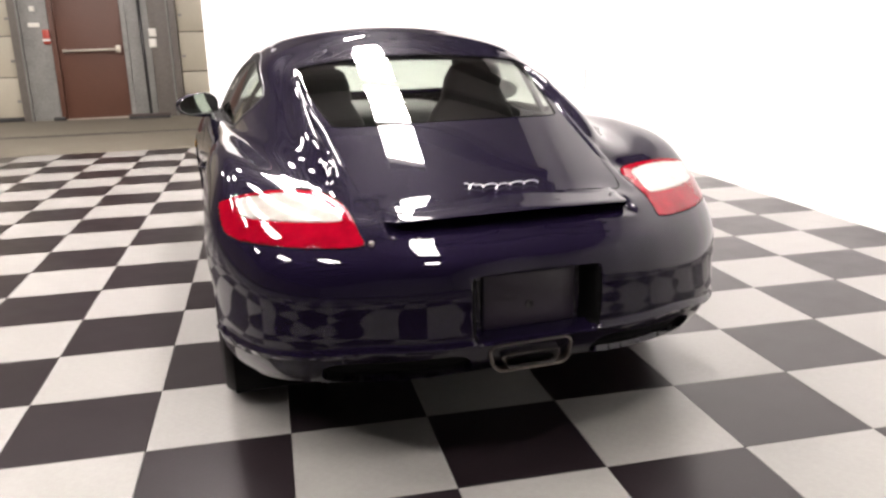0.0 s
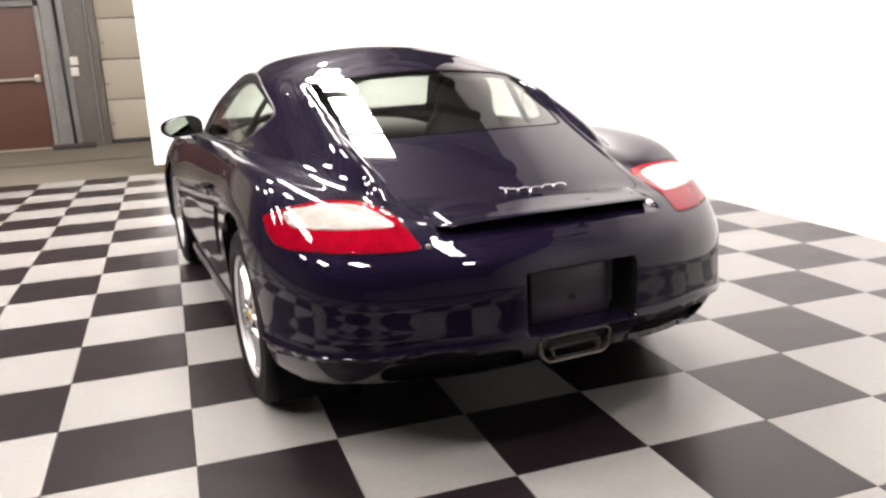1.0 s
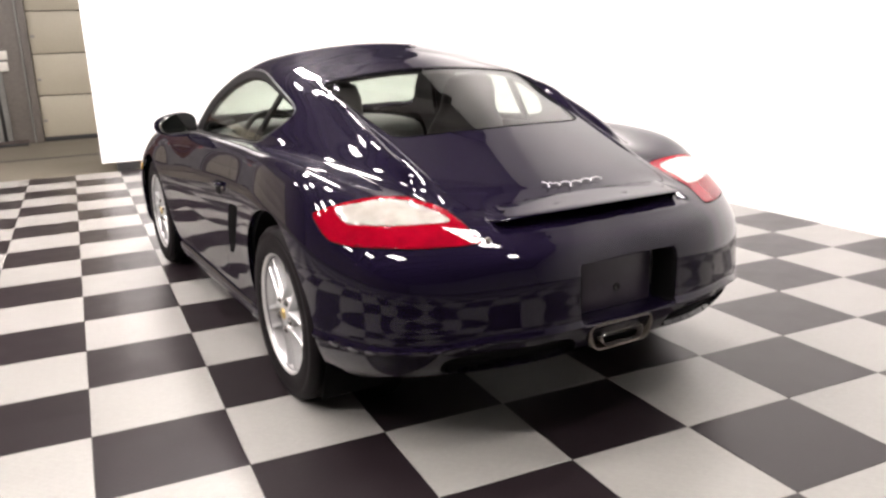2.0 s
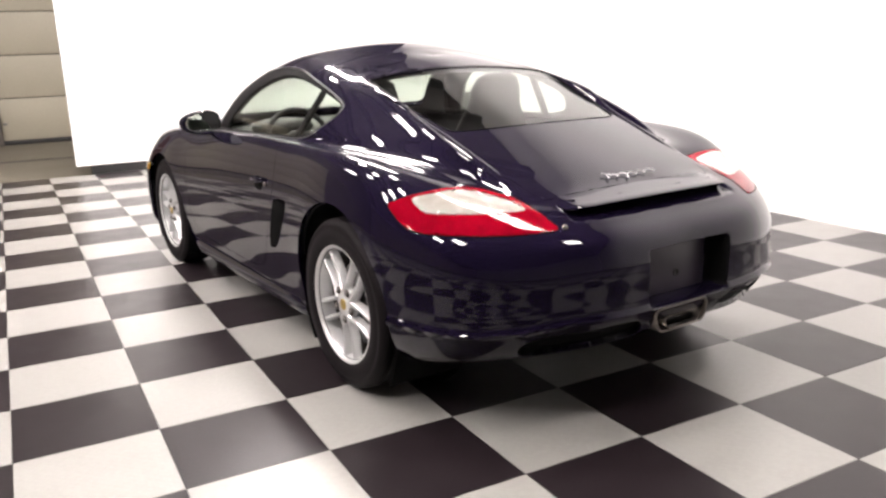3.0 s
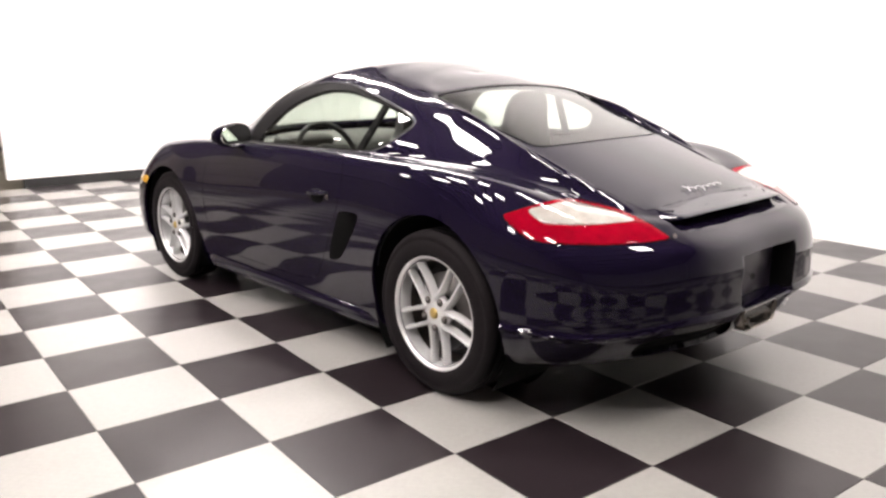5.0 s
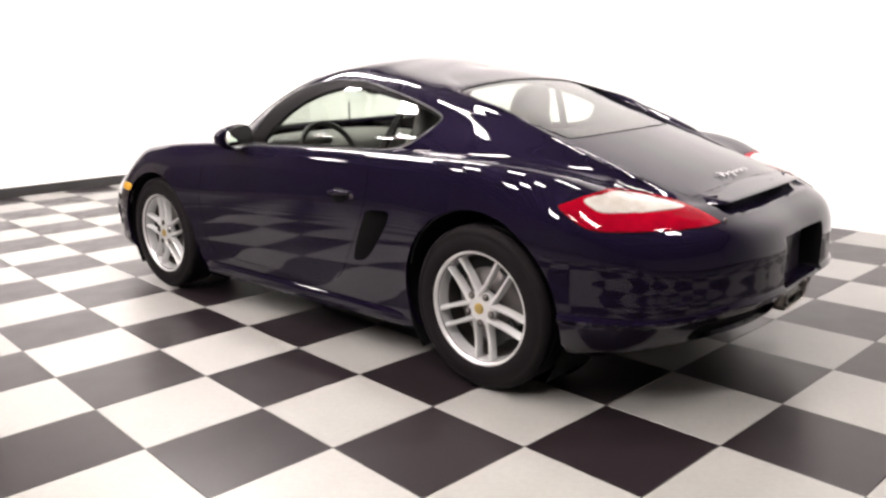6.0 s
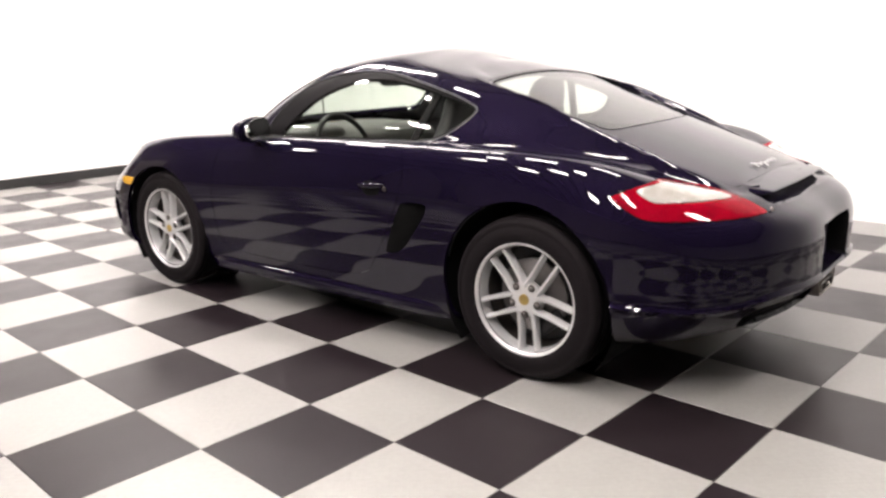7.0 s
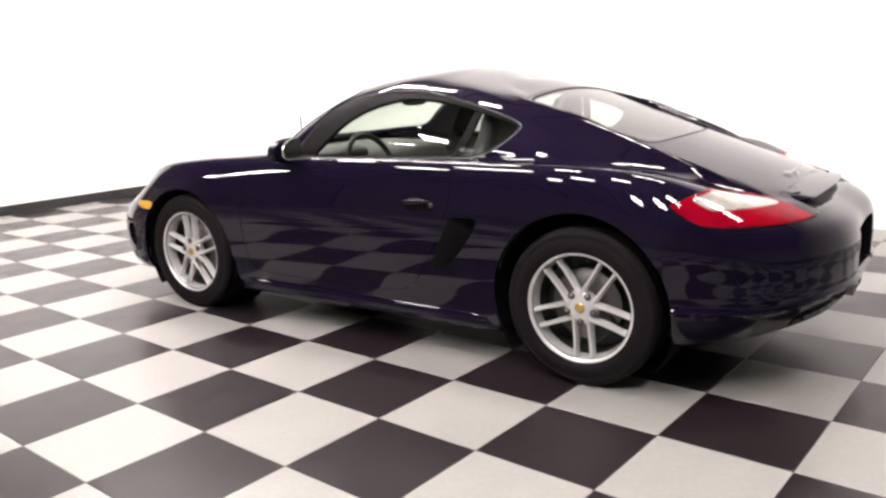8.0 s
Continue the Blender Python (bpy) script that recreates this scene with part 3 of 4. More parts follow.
WINDOW = rounded([(0, 1.63, .888), (0, 1.575, .99), (0, 1.46, 1.11), (0, 1.316, 1.168), (0, 1.116, 1.197), (0, .91, 1.19), (0, .706, 1.15), (0, .522, 1.10),
                  (0, .42, 1.062), (0, .387, 1.04), (0, .40, 1.01), (0, .475, .945), (0, .57, .912), (0, .778, .902), (0, 1.149, .893), (0, 1.475, .886)], 4)
INNER = rounded([(0, 1.495, .896), (0, 1.43, .97), (0, 1.345, 1.05), (0, 1.21, 1.122), (0, 1.06, 1.160), (0, .91, 1.163), (0, .706, 1.13), (0, .522, 1.085),
                 (0, .425, 1.055), (0, .40, 1.04), (0, .412, 1.014), (0, .48, .955), (0, .57, .922), (0, .778, .911), (0, 1.149, .902), (0, 1.475, .895)], 4)
DOORWAY = rounded([(0, .665, .93), (0, .64, .88), (0, .62, .80), (0, .625, .72), (0, .69, .56), (0, .775, .42), (0, .85, .32), (0, .95, .285), (0, 1.3, .272), (0, 1.7, .272),
                   (0, 1.87, .285), (0, 1.93, .34), (0, 1.955, .50), (0, 1.94, .70), (0, 1.90, .82), (0, 1.80, .90), (0, 1.70, .98), (0, 1.2, 1.0), (0, .9, 1.0), (0, .70, .98)], 3)
for side in (-1, 1):
    add = 100 if side < 0 else 0

    def on_side(c, s=side):
        return c.x * s > .35

    carve(circle(AXLE_R + .010, HUB_R + .003, .390), (side, 0, 0), ARCH + add, on_side)
    carve(circle(AXLE_F, HUB_F + .003, .360), (side, 0, 0), ARCH + add, on_side)
    carve(WINDOW, (side, 0, 0), WINDOW_FRAME + add, on_side)
    carve(INNER, (side, 0, 0), SIDE_GLASS + add, on_side, (WINDOW_FRAME + add,))
    carve(DOORWAY, (side, 0, 0), DOOR + add, on_side)
    carve(rounded([(0, .622, .652), (0, .55, .664), (0, .482, .660), (0, .482, .635), (0, .504, .595), (0, .55, .535), (0, .60, .475), (0, .648, .436),
                   (0, .69, .424), (0, .722, .426), (0, .715, .46), (0, .680, .542), (0, .643, .615)], 3),
          (side, 0, 0), INTAKE + add, on_side)
    corner = (side * .51, -.68, .53)
    carve(rounded(mirrored([(.840, -.342, .767), (.818, -.366, .777), (.79, -.39, .788), (.73, -.43, .806), (.64, -.435, .812), (.545, -.44, .805), (.49, -.55, .781), (.476, -.66, .750),
                            (.473, -.745, .719), (.468, -.778, .703), (.472, -.782, .699), (.50, -.775, .695), (.56, -.745, .690), (.668, -.68, .689), (.80, -.55, .693), (.835, -.475, .699), (.843, -.45, .708), (.848, -.385, .742)], side), 4),
          corner, RED + add, lambda c, s=side: c.x * s > .4 and c.y < -.25)
    carve(rounded(mirrored([(.785, -.411, .783), (.72, -.45, .800), (.64, -.457, .804), (.56, -.468, .794), (.525, -.56, .775), (.506, -.640, .757), (.509, -.660, .750), (.53, -.660, .748),
                            (.65, -.61, .749), (.744, -.536, .750), (.782, -.490, .752), (.792, -.455, .765)], side), 4),
          corner, CLEAR + add, lambda c, s=side: c.x * s > .4 and c.y < -.25, (RED + add,))
    carve(rounded(mirrored([(.40, 3.06, .60), (.52, 3.06, .57), (.66, 2.98, .59), (.74, 2.83, .66), (.71, 2.68, .75), (.62, 2.66, .78), (.50, 2.78, .755), (.40, 2.95, .67)], side), 4),
          (side * .45, .55, .7), HEADLAMP + add, lambda c, s=side: c.x * s > .3 and c.y > 2.5)
    carve(rounded([(0, 2.775, .606), (0, 2.672, .606), (0, 2.664, .598), (0, 2.664, .574), (0, 2.672, .566), (0, 2.77, .566), (0, 2.82, .577), (0, 2.82, .597)], 3),
          (side, 0, 0), MARKER + add, lambda c, s=side: c.x * s > .5 and c.y > 2.4)
    carve(rounded(mirrored([(.83, 2.885, .445), (.79, 2.98, .445), (.78, 2.995, .42), (.79, 2.98, .335), (.82, 2.90, .325), (.84, 2.875, .36)], side), 4),
          (side * .85, .5, 0), FRONT_VENT + add, lambda c, s=side: c.x * s > .5 and c.y > 2.6)

HALF_GLASS = [(.46, .455), (.478, .43), (.482, .35), (.468, .18), (.450, .02), (.436, -.08), (.425, -.125), (.39, -.145), (.20, -.175)]
glass_line = [(0, .475), (.25, .472)] + HALF_GLASS + [(0, -.185)]
lid_line = [(0, .495), (.26, .492), (.47, .475), (.50, .44), (.503, .35), (.488, .18), (.470, .02), (.455, -.15), (.447, -.36), (.437, -.55), (.425, -.66), (.405, -.705), (.38, -.715), (.20, -.722)]


def both(half, z, last):
    pts = [(x, y, z) for x, y in half] + ([(0, last, z)] if last is not None else [])
    return pts + [(-x, y, z) for x, y, z in pts[::-1] if x > 0]


carve(rounded(both(lid_line, 1.0, -.725), 3), (0, -.25, .97), LID, lambda c: c.y < .7 and c.z > .73 and abs(c.x) < .56)
carve(rounded(both(glass_line, 1.0, None), 3), (0, -.25, .97), REAR_GLASS, lambda c: c.y < .7 and c.z > .8 and abs(c.x) < .56, (LID,))
screen_line = [(0, 1.43), (.28, 1.40), (.45, 1.33), (.505, 1.33), (.55, 1.45), (.61, 1.66), (.645, 1.79), (.62, 1.86), (.45, 1.98), (.25, 2.06)]
carve(rounded(both(screen_line, 1.0, 2.085), 3), (0, .3, .95), SCREEN, lambda c: c.y > 1.1 and c.z > .85 and abs(c.x) < .7)
bonnet_line = [(0, 2.13), (.30, 2.10), (.50, 2.02), (.60, 2.05), (.57, 2.4), (.47, 2.72), (.36, 2.93), (.20, 3.03)]
carve(rounded(both(bonnet_line, 1.0, 3.06), 3), (0, 0, 1), BONNET, lambda c: c.y > 1.9 and c.z > .5 and abs(c.x) < .7)
carve(rounded([(.383, 0, .752), (.398, 0, .745), (.400, 0, .734), (.396, 0, .722), (.380, 0, .716), (.2, 0, .714), (0, 0, .7135),
               (-.2, 0, .714), (-.380, 0, .716), (-.396, 0, .722), (-.400, 0, .734), (-.398, 0, .745), (-.383, 0, .752), (0, 0, .754)], 4),
      (0, -1, 0), SLOT, lambda c: c.y < -.55 and .70 < c.z < .77)

for side in (-1, 1):
    carve(rounded([(side * x, 0, z) for x, z in ((.60, .292), (.50, .290), (.35, .298), (.205, .312), (.190, .325), (.205, .360), (.235, .374), (.40, .372), (.56, .362), (.605, .345), (.615, .315))], 4),
          (0, -1, 0), VALANCE + (100 if side < 0 else 0), lambda c, s=side: c.y < -.5 and c.z < .42 and c.x * s > .15)


def lift(numbers, push=0.0, shrink=0.0, rim=0.0, flip_x=False):
    """A copy of the faces of some panels: pushed along the normal, its edge drawn in, with a rim turned inwards."""
    bm = shape.copy()
    lay = bm.faces.layers.int["panel"]
    bmesh.ops.delete(bm, geom=[f for f in bm.faces if f[lay] not in numbers], context="FACES")
    bm.normal_update()
    bm.verts.index_update()
    normals = [v.normal.copy() for v in bm.verts]
    if shrink:
        edge = [v for v in bm.verts if v.is_boundary]
        moves = {}
        for v in edge:
            n = v.normal
            d = Vector()
            for f in v.link_faces:
                w = f.calc_center_median() - v.co
                d += w - n * w.dot(n)
            if d.length > 1e-6:
                moves[v] = d.normalized() * shrink
        for v, d in moves.items():
            v.co += d
    if push:
        for v in bm.verts:
            v.co += normals[v.index] * push
    if rim:
        old = {v: normals[v.index] for v in bm.verts}
        edges = [e for e in bm.edges if e.is_boundary]
        ends = {v.co.copy().freeze(): v for e in edges for v in e.verts}
        got = bmesh.ops.extrude_edge_only(bm, edges=edges)
        for v in got["geom"]:
            if isinstance(v, bmesh.types.BMVert):
                src = ends.get(v.co.copy().freeze())
                v.co -= (old[src] if src in old else v.normal) * rim
    return bm


def rim_lines(numbers):
    """The edge loops round some panels, as lists of places."""
    bm = lift(numbers)
    left = {e for e in bm.edges if e.is_boundary}
    loops = []
    while left:
        e = left.pop()
        line = [e.verts[0], e.verts[1]]
        while True:
            nxt = next((o for o in line[-1].link_edges if o in left), None)
            if nxt is None:
                break
            left.discard(nxt)
            line.append(nxt.other_vert(line[-1]))
        loops.append([v.co.copy() for v in line])
    bm.free()
    return [l for l in loops if len(l) > 12]


def even(line, gap=.012):
    out = [line[0]]
    for p in line[1:]:
        if (p - out[-1]).length > gap:
            out.append(p)
    return out


def bead(numbers, name, radius, mat, parent, label=""):
    bm = bmesh.new()
    for line in rim_lines(numbers):
        tube(bm, even(line) + [line[0]], radius, 6)
    return part(name, bm, mat, parent, label)


def scoop(bm, side):
    """Ramps the intake's floor inwards from its front edge to its rear lip."""
    def share(p):
        return max(0.0, min(1.0, (.632 + .43 * (.66 - p.z) - p.y) / .14))

    old = list(bm.verts)
    bmesh.ops.extrude_edge_only(bm, edges=[e for e in bm.edges if e.is_boundary])
    for v in old:
        v.co.x -= side * (.001 + .060 * share(v.co) ** 1.6)
    for f in bm.faces:
        f.normal_update()
        f.material_index = 1 if share(f.calc_center_median()) > .4 and abs(f.normal.x) < .55 else 0
    return bm


hull = lift((0, BUMPER), rim=.018)
for f in hull.faces:
    mid = f.calc_center_median()
    if mid.y < -.6 and .155 < abs(mid.x) < .207 and .425 < mid.z < .606 and abs(f.normal.x) > .45:
        f.material_index = 1  # plate recess flanks coloured black for the dark reflection in their paint
sharp(part("body", hull, (PAINT, VOID), CAR, "glossy dark blue metallic body shell"), 40)
lid = sharp(part("tailgate", lift((LID,), shrink=.005, rim=.012), PAINT, CAR, "dark blue tailgate with raised side rails"), 40)
part("rear_window", lift((REAR_GLASS,), push=-.002), GLASS, lid, "tinted rear window glass").visible_shadow = False
bead((REAR_GLASS,), "window_seal", .0025, VOID, lid)
for number in (VALANCE, VALANCE + 100):
    part("valance_vent", lift((number,), push=-.028, rim=-.028), VOID, CAR, "black vent low in the rear bumper")
sharp(part("bonnet", lift((BONNET,), shrink=.0022, rim=.012), PAINT, CAR), 40)
part("windscreen", lift((SCREEN,), push=-.003), GLASS, CAR, "clear windscreen glass").visible_shadow = False
bead((SCREEN,), "windscreen_seal", .005, BLACK, CAR)
part("spoiler_slot", lift((SLOT,)), PAINT, CAR, "glossy slot under the spoiler")
for side in (-1, 1):
    add = 100 if side < 0 else 0
    door = sharp(part("door", lift((DOOR + add,), shrink=.0030, rim=.014), PAINT, CAR, "closed dark blue door"), 40)
    part("door_window", lift((SIDE_GLASS + add,), push=-.004), GLASS, door, "clear side window glass").visible_shadow = False
    part("window_frame", lift((WINDOW_FRAME + add,), push=-.002, rim=.02), SATIN_BLACK, door, "black frame round the side window")
    bead((SIDE_GLASS + add, WINDOW_FRAME + add), "window_trim", .0036, TRIM, door, "satin dark window surround")
    sharp(part("side_intake", scoop(lift((INTAKE + add,)), side), (VOID, VOID), CAR, "black side air intake that opens forward"), 30)
    lamp = part("tail_light", lift((RED + add,), push=.0015, shrink=.002, rim=.012), LENS_RED, CAR, "glossy red tail light lens")
    part("clear_lens", lift((CLEAR + add,), push=.0018, shrink=.001, rim=.006), LENS_CLEAR, lamp, "clear reversing lamp lens")
    bead((RED + add, CLEAR + add), "lamp_seal", .0022, VOID, lamp)
    head = part("headlight", lift((HEADLAMP + add,), push=.001, shrink=.002, rim=.012), LENS_CLEAR, CAR, "clear headlight lens")
    bead((HEADLAMP + add,), "lamp_seal", .0022, VOID, head)
    part("front_vent", lift((FRONT_VENT + add,), push=-.03, rim=-.03), VOID, CAR, "black vent in the front bumper")
    part("side_marker", lift((MARKER + add,), push=.004, rim=.006), AMBER, CAR, "amber side marker lamp")

# ---- lining, floor and wheel wells ----
lining = lift((0, DOOR, DOOR + 100), push=-.03)
bmesh.ops.delete(lining, geom=[f for f in lining.faces if not (-.25 < f.calc_center_median().y < 1.95 and f.calc_center_median().z > .45)], context="FACES")
part("cabin_lining", lining, FABRIC, CAR, "dark grey cabin lining")
floor_pan = bmesh.new()
box(floor_pan, (-.68, -.42, .20), (.68, 3.05, .26), .02)
part("underbody", floor_pan, BLACK, CAR)
# Unseen block, added to deepen the shadow under the rear bumper.
silencer = bmesh.new()
box(silencer, (-.44, -.74, .262), (.44, -.40, .38), .05, 3)
part("silencer", silencer, VOID, CAR, "unseen black block added to keep light from under the tail")
for side in (-1, 1):
    for y, z, r in ((AXLE_R + .010, HUB_R, .396), (AXLE_F, HUB_F, .366)):
        well = lathe(bmesh.new(), [(.02, -.33), (r, -.33), (r, -.012)], 48, Matrix())
        bmesh.ops.delete(well, geom=[f for f in well.faces if f.calc_center_median().x > .24], context="FACES")
        part("wheel_well", well, VOID, CAR, m=pose(side * .862, y, z + .005, 0, 90 * side, 0) if side > 0 else pose(side * .862, y, z + .005, 0, -90, 0) @ pose(0, 0, 0, 0, 0, 180))

# ---- side sills ----
for side in (-1, 1):
    sill = bmesh.new()
    rows = []
    for k in range(25):
        y = .40 + 1.64 * k / 24
        end = step(0, .10, y - .40) * step(0, .10, 2.04 - y)
        rows.append([sill.verts.new((side * (.79 + (x - .79) * (.55 + .45 * end)), y, z)) for x, z in ((.74, .150), (.80, .150), (.832, .160), (.842, .178), (.844, .200), (.841, .216), (.834, .226), (.80, .230))])
    for a, b in zip(rows, rows[1:]):
        for k in range(len(a) - 1):
            sill.faces.new((a[k], b[k], b[k + 1], a[k + 1]))
    sill.faces.new(rows[0])
    sill.faces.new(rows[-1][::-1])
    bmesh.ops.recalc_face_normals(sill, faces=sill.faces)
    sharp(part("side_sill", sill, PAINT, CAR, "dark blue side sill under the door"), 40)

# ---- spoiler, badge, exhaust, plate reflection ----
edge_tree = bvhtree.BVHTree.FromBMesh(shape)
for side in (-1, 1):
    line = spline(np.array([(x + .012, y) for x, y in lid_line[3:11]], float), knots_of(np.array(lid_line[3:11], float)), 8)
    rail = bmesh.new()
    rows = []
    for k, (x, y) in enumerate(line):
        place, normal, _, _ = edge_tree.ray_cast(Vector((side * x, y, 1.6)), Vector((0, 0, -1)))
        if normal.z < 0:
            normal = -normal
        t = k / (len(line) - 1)
        tall = .009 * step(0, .2, t) * step(1, .75, t)
        across = Vector((side, 0, 0)) - normal * normal.x * side
        across.normalize()
        rows.append([rail.verts.new(place + across * .020 * u + normal * (tall * (1 - abs(u) ** 2.2) - .003)) for u in (-1, -.8, -.6, -.4, -.2, 0, .2, .4, .6, .8, 1)])
    for a, b in zip(rows, rows[1:]):
        for k in range(len(a) - 1):
            rail.faces.new((a[k], b[k], b[k + 1], a[k + 1]))
    bmesh.ops.recalc_face_normals(rail, faces=rail.faces)
    if sum(f.normal.z for f in rail.faces) < 0:
        bmesh.ops.reverse_faces(rail, faces=rail.faces)
    part("side_rail", rail, PAINT, CAR, "raised dark blue rail beside the tailgate")

blade = bmesh.new()
rows = []
for i in range(41):
    x = -.412 + .824 * i / 40
    end = step(1.0, .88, abs(x) / .412)
    dy = .17 * x * x
    prof = [(-.58, .803), (-.65, .789), (-.71, .776), (-.760, .767), (-.780, .764), (-.787, .761), (-.783, .757), (-.760, .756), (-.73, .754), (-.69, .755), (-.58, .790)]
    rows.append([blade.verts.new((x, max(y, -.715 - .072 * end) + dy, z - .06 * x * x - .012 * (1 - end))) for y, z in prof])
for a, b in zip(rows, rows[1:]):
    for k in range(len(a)):
        blade.faces.new((a[k], b[k], b[(k + 1) % len(a)], a[(k + 1) % len(a)]))
blade.faces.new(rows[0])
blade.faces.new(rows[-1][::-1])
bmesh.ops.recalc_face_normals(blade, faces=blade.faces)
sharp(part("spoiler", blade, PAINT, CAR, "dark blue spoiler lip"), 50)

badge = bmesh.new()
stroke = []
for k in range(90):
    t = k / 89
    turn = 2 * math.pi * 5.5 * t
    tall = .0175 if t < .16 else (.0150 if .42 < t < .58 else .0085)
    high = tall * math.cos(turn) - (.010 if .42 < t < .58 else 0) + (.006 if t < .16 else 0)
    stroke.append((-.128 + .25 * t + .011 * math.sin(turn) + .5 * high, high, .003))
tube(badge, stroke, .0021, 6)
part("badge", badge, ALLOY, lid, "silver scroll badge", m=pose(.005, -.622, .8085, 21, 0, 0))


def ring_tube(half_w, half_h, corner, y0, y1, wall, steps=10, taper=0.0):
    """A rounded rectangular pipe along y, with wall thickness."""
    bm = bmesh.new()
    loops = []
    for y, grow in ((y1, -wall), (y0 + .004, -wall), (y0, -wall / 2), (y0 + .004, 0), (y1, 0)):
        ring_v = []
        for cx, cz, a0 in ((1, 1, 0), (-1, 1, 90), (-1, -1, 180), (1, -1, 270)):
            for i in range(steps + 1):
                a = radians(a0 + 90 * i / steps)
                r = max(corner + grow, .002)
                z = cz * (half_h - corner) + r * math.sin(a)
                ring_v.append(bm.verts.new(((cx * (half_w - corner) + r * math.cos(a)) * (1 + taper * z / half_h), y, z)))
        loops.append(ring_v)
    for a, b in zip(loops, loops[1:]):
        for i in range(len(a)):
            bm.faces.new((a[i], b[i], b[(i + 1) % len(a)], a[(i + 1) % len(a)]))
    bmesh.ops.recalc_face_normals(bm, faces=bm.faces)
    return bm


exhaust = new("exhaust")
exhaust.parent = CAR
exhaust.matrix_basis = pose(-.012, 0, .350)
part("exhaust_surround", ring_tube(.128, .044, .030, -.905, -.78, .006, taper=.08), TAILPIPE, exhaust, "brushed metal exhaust surround")
sharp(part("exhaust_tip", ring_tube(.088, .024, .018, -.908, -.60, .006, taper=.12), CHROME, exhaust, "polished exhaust tip", m=pose(0, 0, -.012)), 40)
# Two solid black blocks put the pipe's inner shade into colour.
part("exhaust_inside", box(bmesh.new(), (-.134, -.80, -.048), (.134, -.79, .048)), VOID, exhaust)
part("exhaust_bore", box(bmesh.new(), (-.074, -.880, -.027), (.074, -.72, .003)), VOID, exhaust, "black block standing for the shade inside the exhaust tip")

# Panel whose grey stands for a floor tile reflected in the recess paint.
PLATE = grain(material("reflection_grey_panel", (0.023, 0.017, 0.029), 0.34), 60, 0.1)
part("plate_bracket", box(bmesh.new(), (-.147, -.856, .426), (.147, -.830, .594), .006), PLATE, CAR, "grey panel toned for the floor's reflection, with one screw hole")
# Solid black disc, its colour standing for the shade in the screw hole.
part("screw_hole", lathe(bmesh.new(), [(.0005, .0), (.010, 0), (.012, .004), (.013, .0)], 20), BLACK, CAR, m=pose(.0, -.8565, .492, 90, 0, 0))
part("rear_lock", lathe(bmesh.new(), [(.0005, .004), (.006, .004), (.009, 0)], 20), TAILPIPE, CAR, m=pose(-.455, -.792, .708, 68, 0, -20))


# ---- wheels ----
def tyre_mesh(radius, width):
    w, rim = width / 2, 0.226
    prof = [(rim - .012, -w * .80), (rim + .006, -w * .93), (rim + .020, -w * .985), (rim + .052, -w), (radius - .045, -w * .975), (radius - .018, -w * .92), (radius - .004, -w * .78)]
    for k in (-.50, -.17, .17, .50):
        prof += [(radius - .001, w * k - .006), (radius - .008, w * k - .005), (radius - .008, w * k + .005), (radius - .001, w * k + .006)]
    prof += [(radius - .004, w * .78), (radius - .018, w * .92), (radius - .030, w * .965), (radius - .032, w * .955), (radius - .045, w * .975), (rim + .052, w), (rim + .020, w * .985), (rim + .006, w * .93), (rim - .012, w * .80)]
    return lathe(bmesh.new(), prof, 84)


def spoke_mesh(height, dish):
    """Five pairs of slim spokes that run from the hub to the rim."""
    bm = bmesh.new()
    for pair in range(5):
        a0 = 2 * math.pi * pair / 5
        for s in (-1, 1):
            rows_v = []
            for k in range(8):
                t = k / 7
                r = .046 + (.219 - .046) * t
                off = s * (.0310 + .0060 * t)
                half = .0125 - .0040 * t + .006 * max(0, t - .8) * 5
                h = height - dish * math.sin(math.pi * min(1, t * 1.15)) * .5 - .010 * t
                ring_v = []
                for u, d in ((-half, -.034), (-half * .78, -.009), (-half * .36, 0), (half * .36, 0), (half * .78, -.009), (half, -.034)):
                    x, y = r, off + u
                    ring_v.append(bm.verts.new((x * math.cos(a0) - y * math.sin(a0), x * math.sin(a0) + y * math.cos(a0), h + d)))
                rows_v.append(ring_v)
            for p, q in zip(rows_v, rows_v[1:]):
                for k in range(6):
                    bm.faces.new((p[k], q[k], q[(k + 1) % 6], p[(k + 1) % 6]))
    bmesh.ops.recalc_face_normals(bm, faces=bm.faces)
    return bm


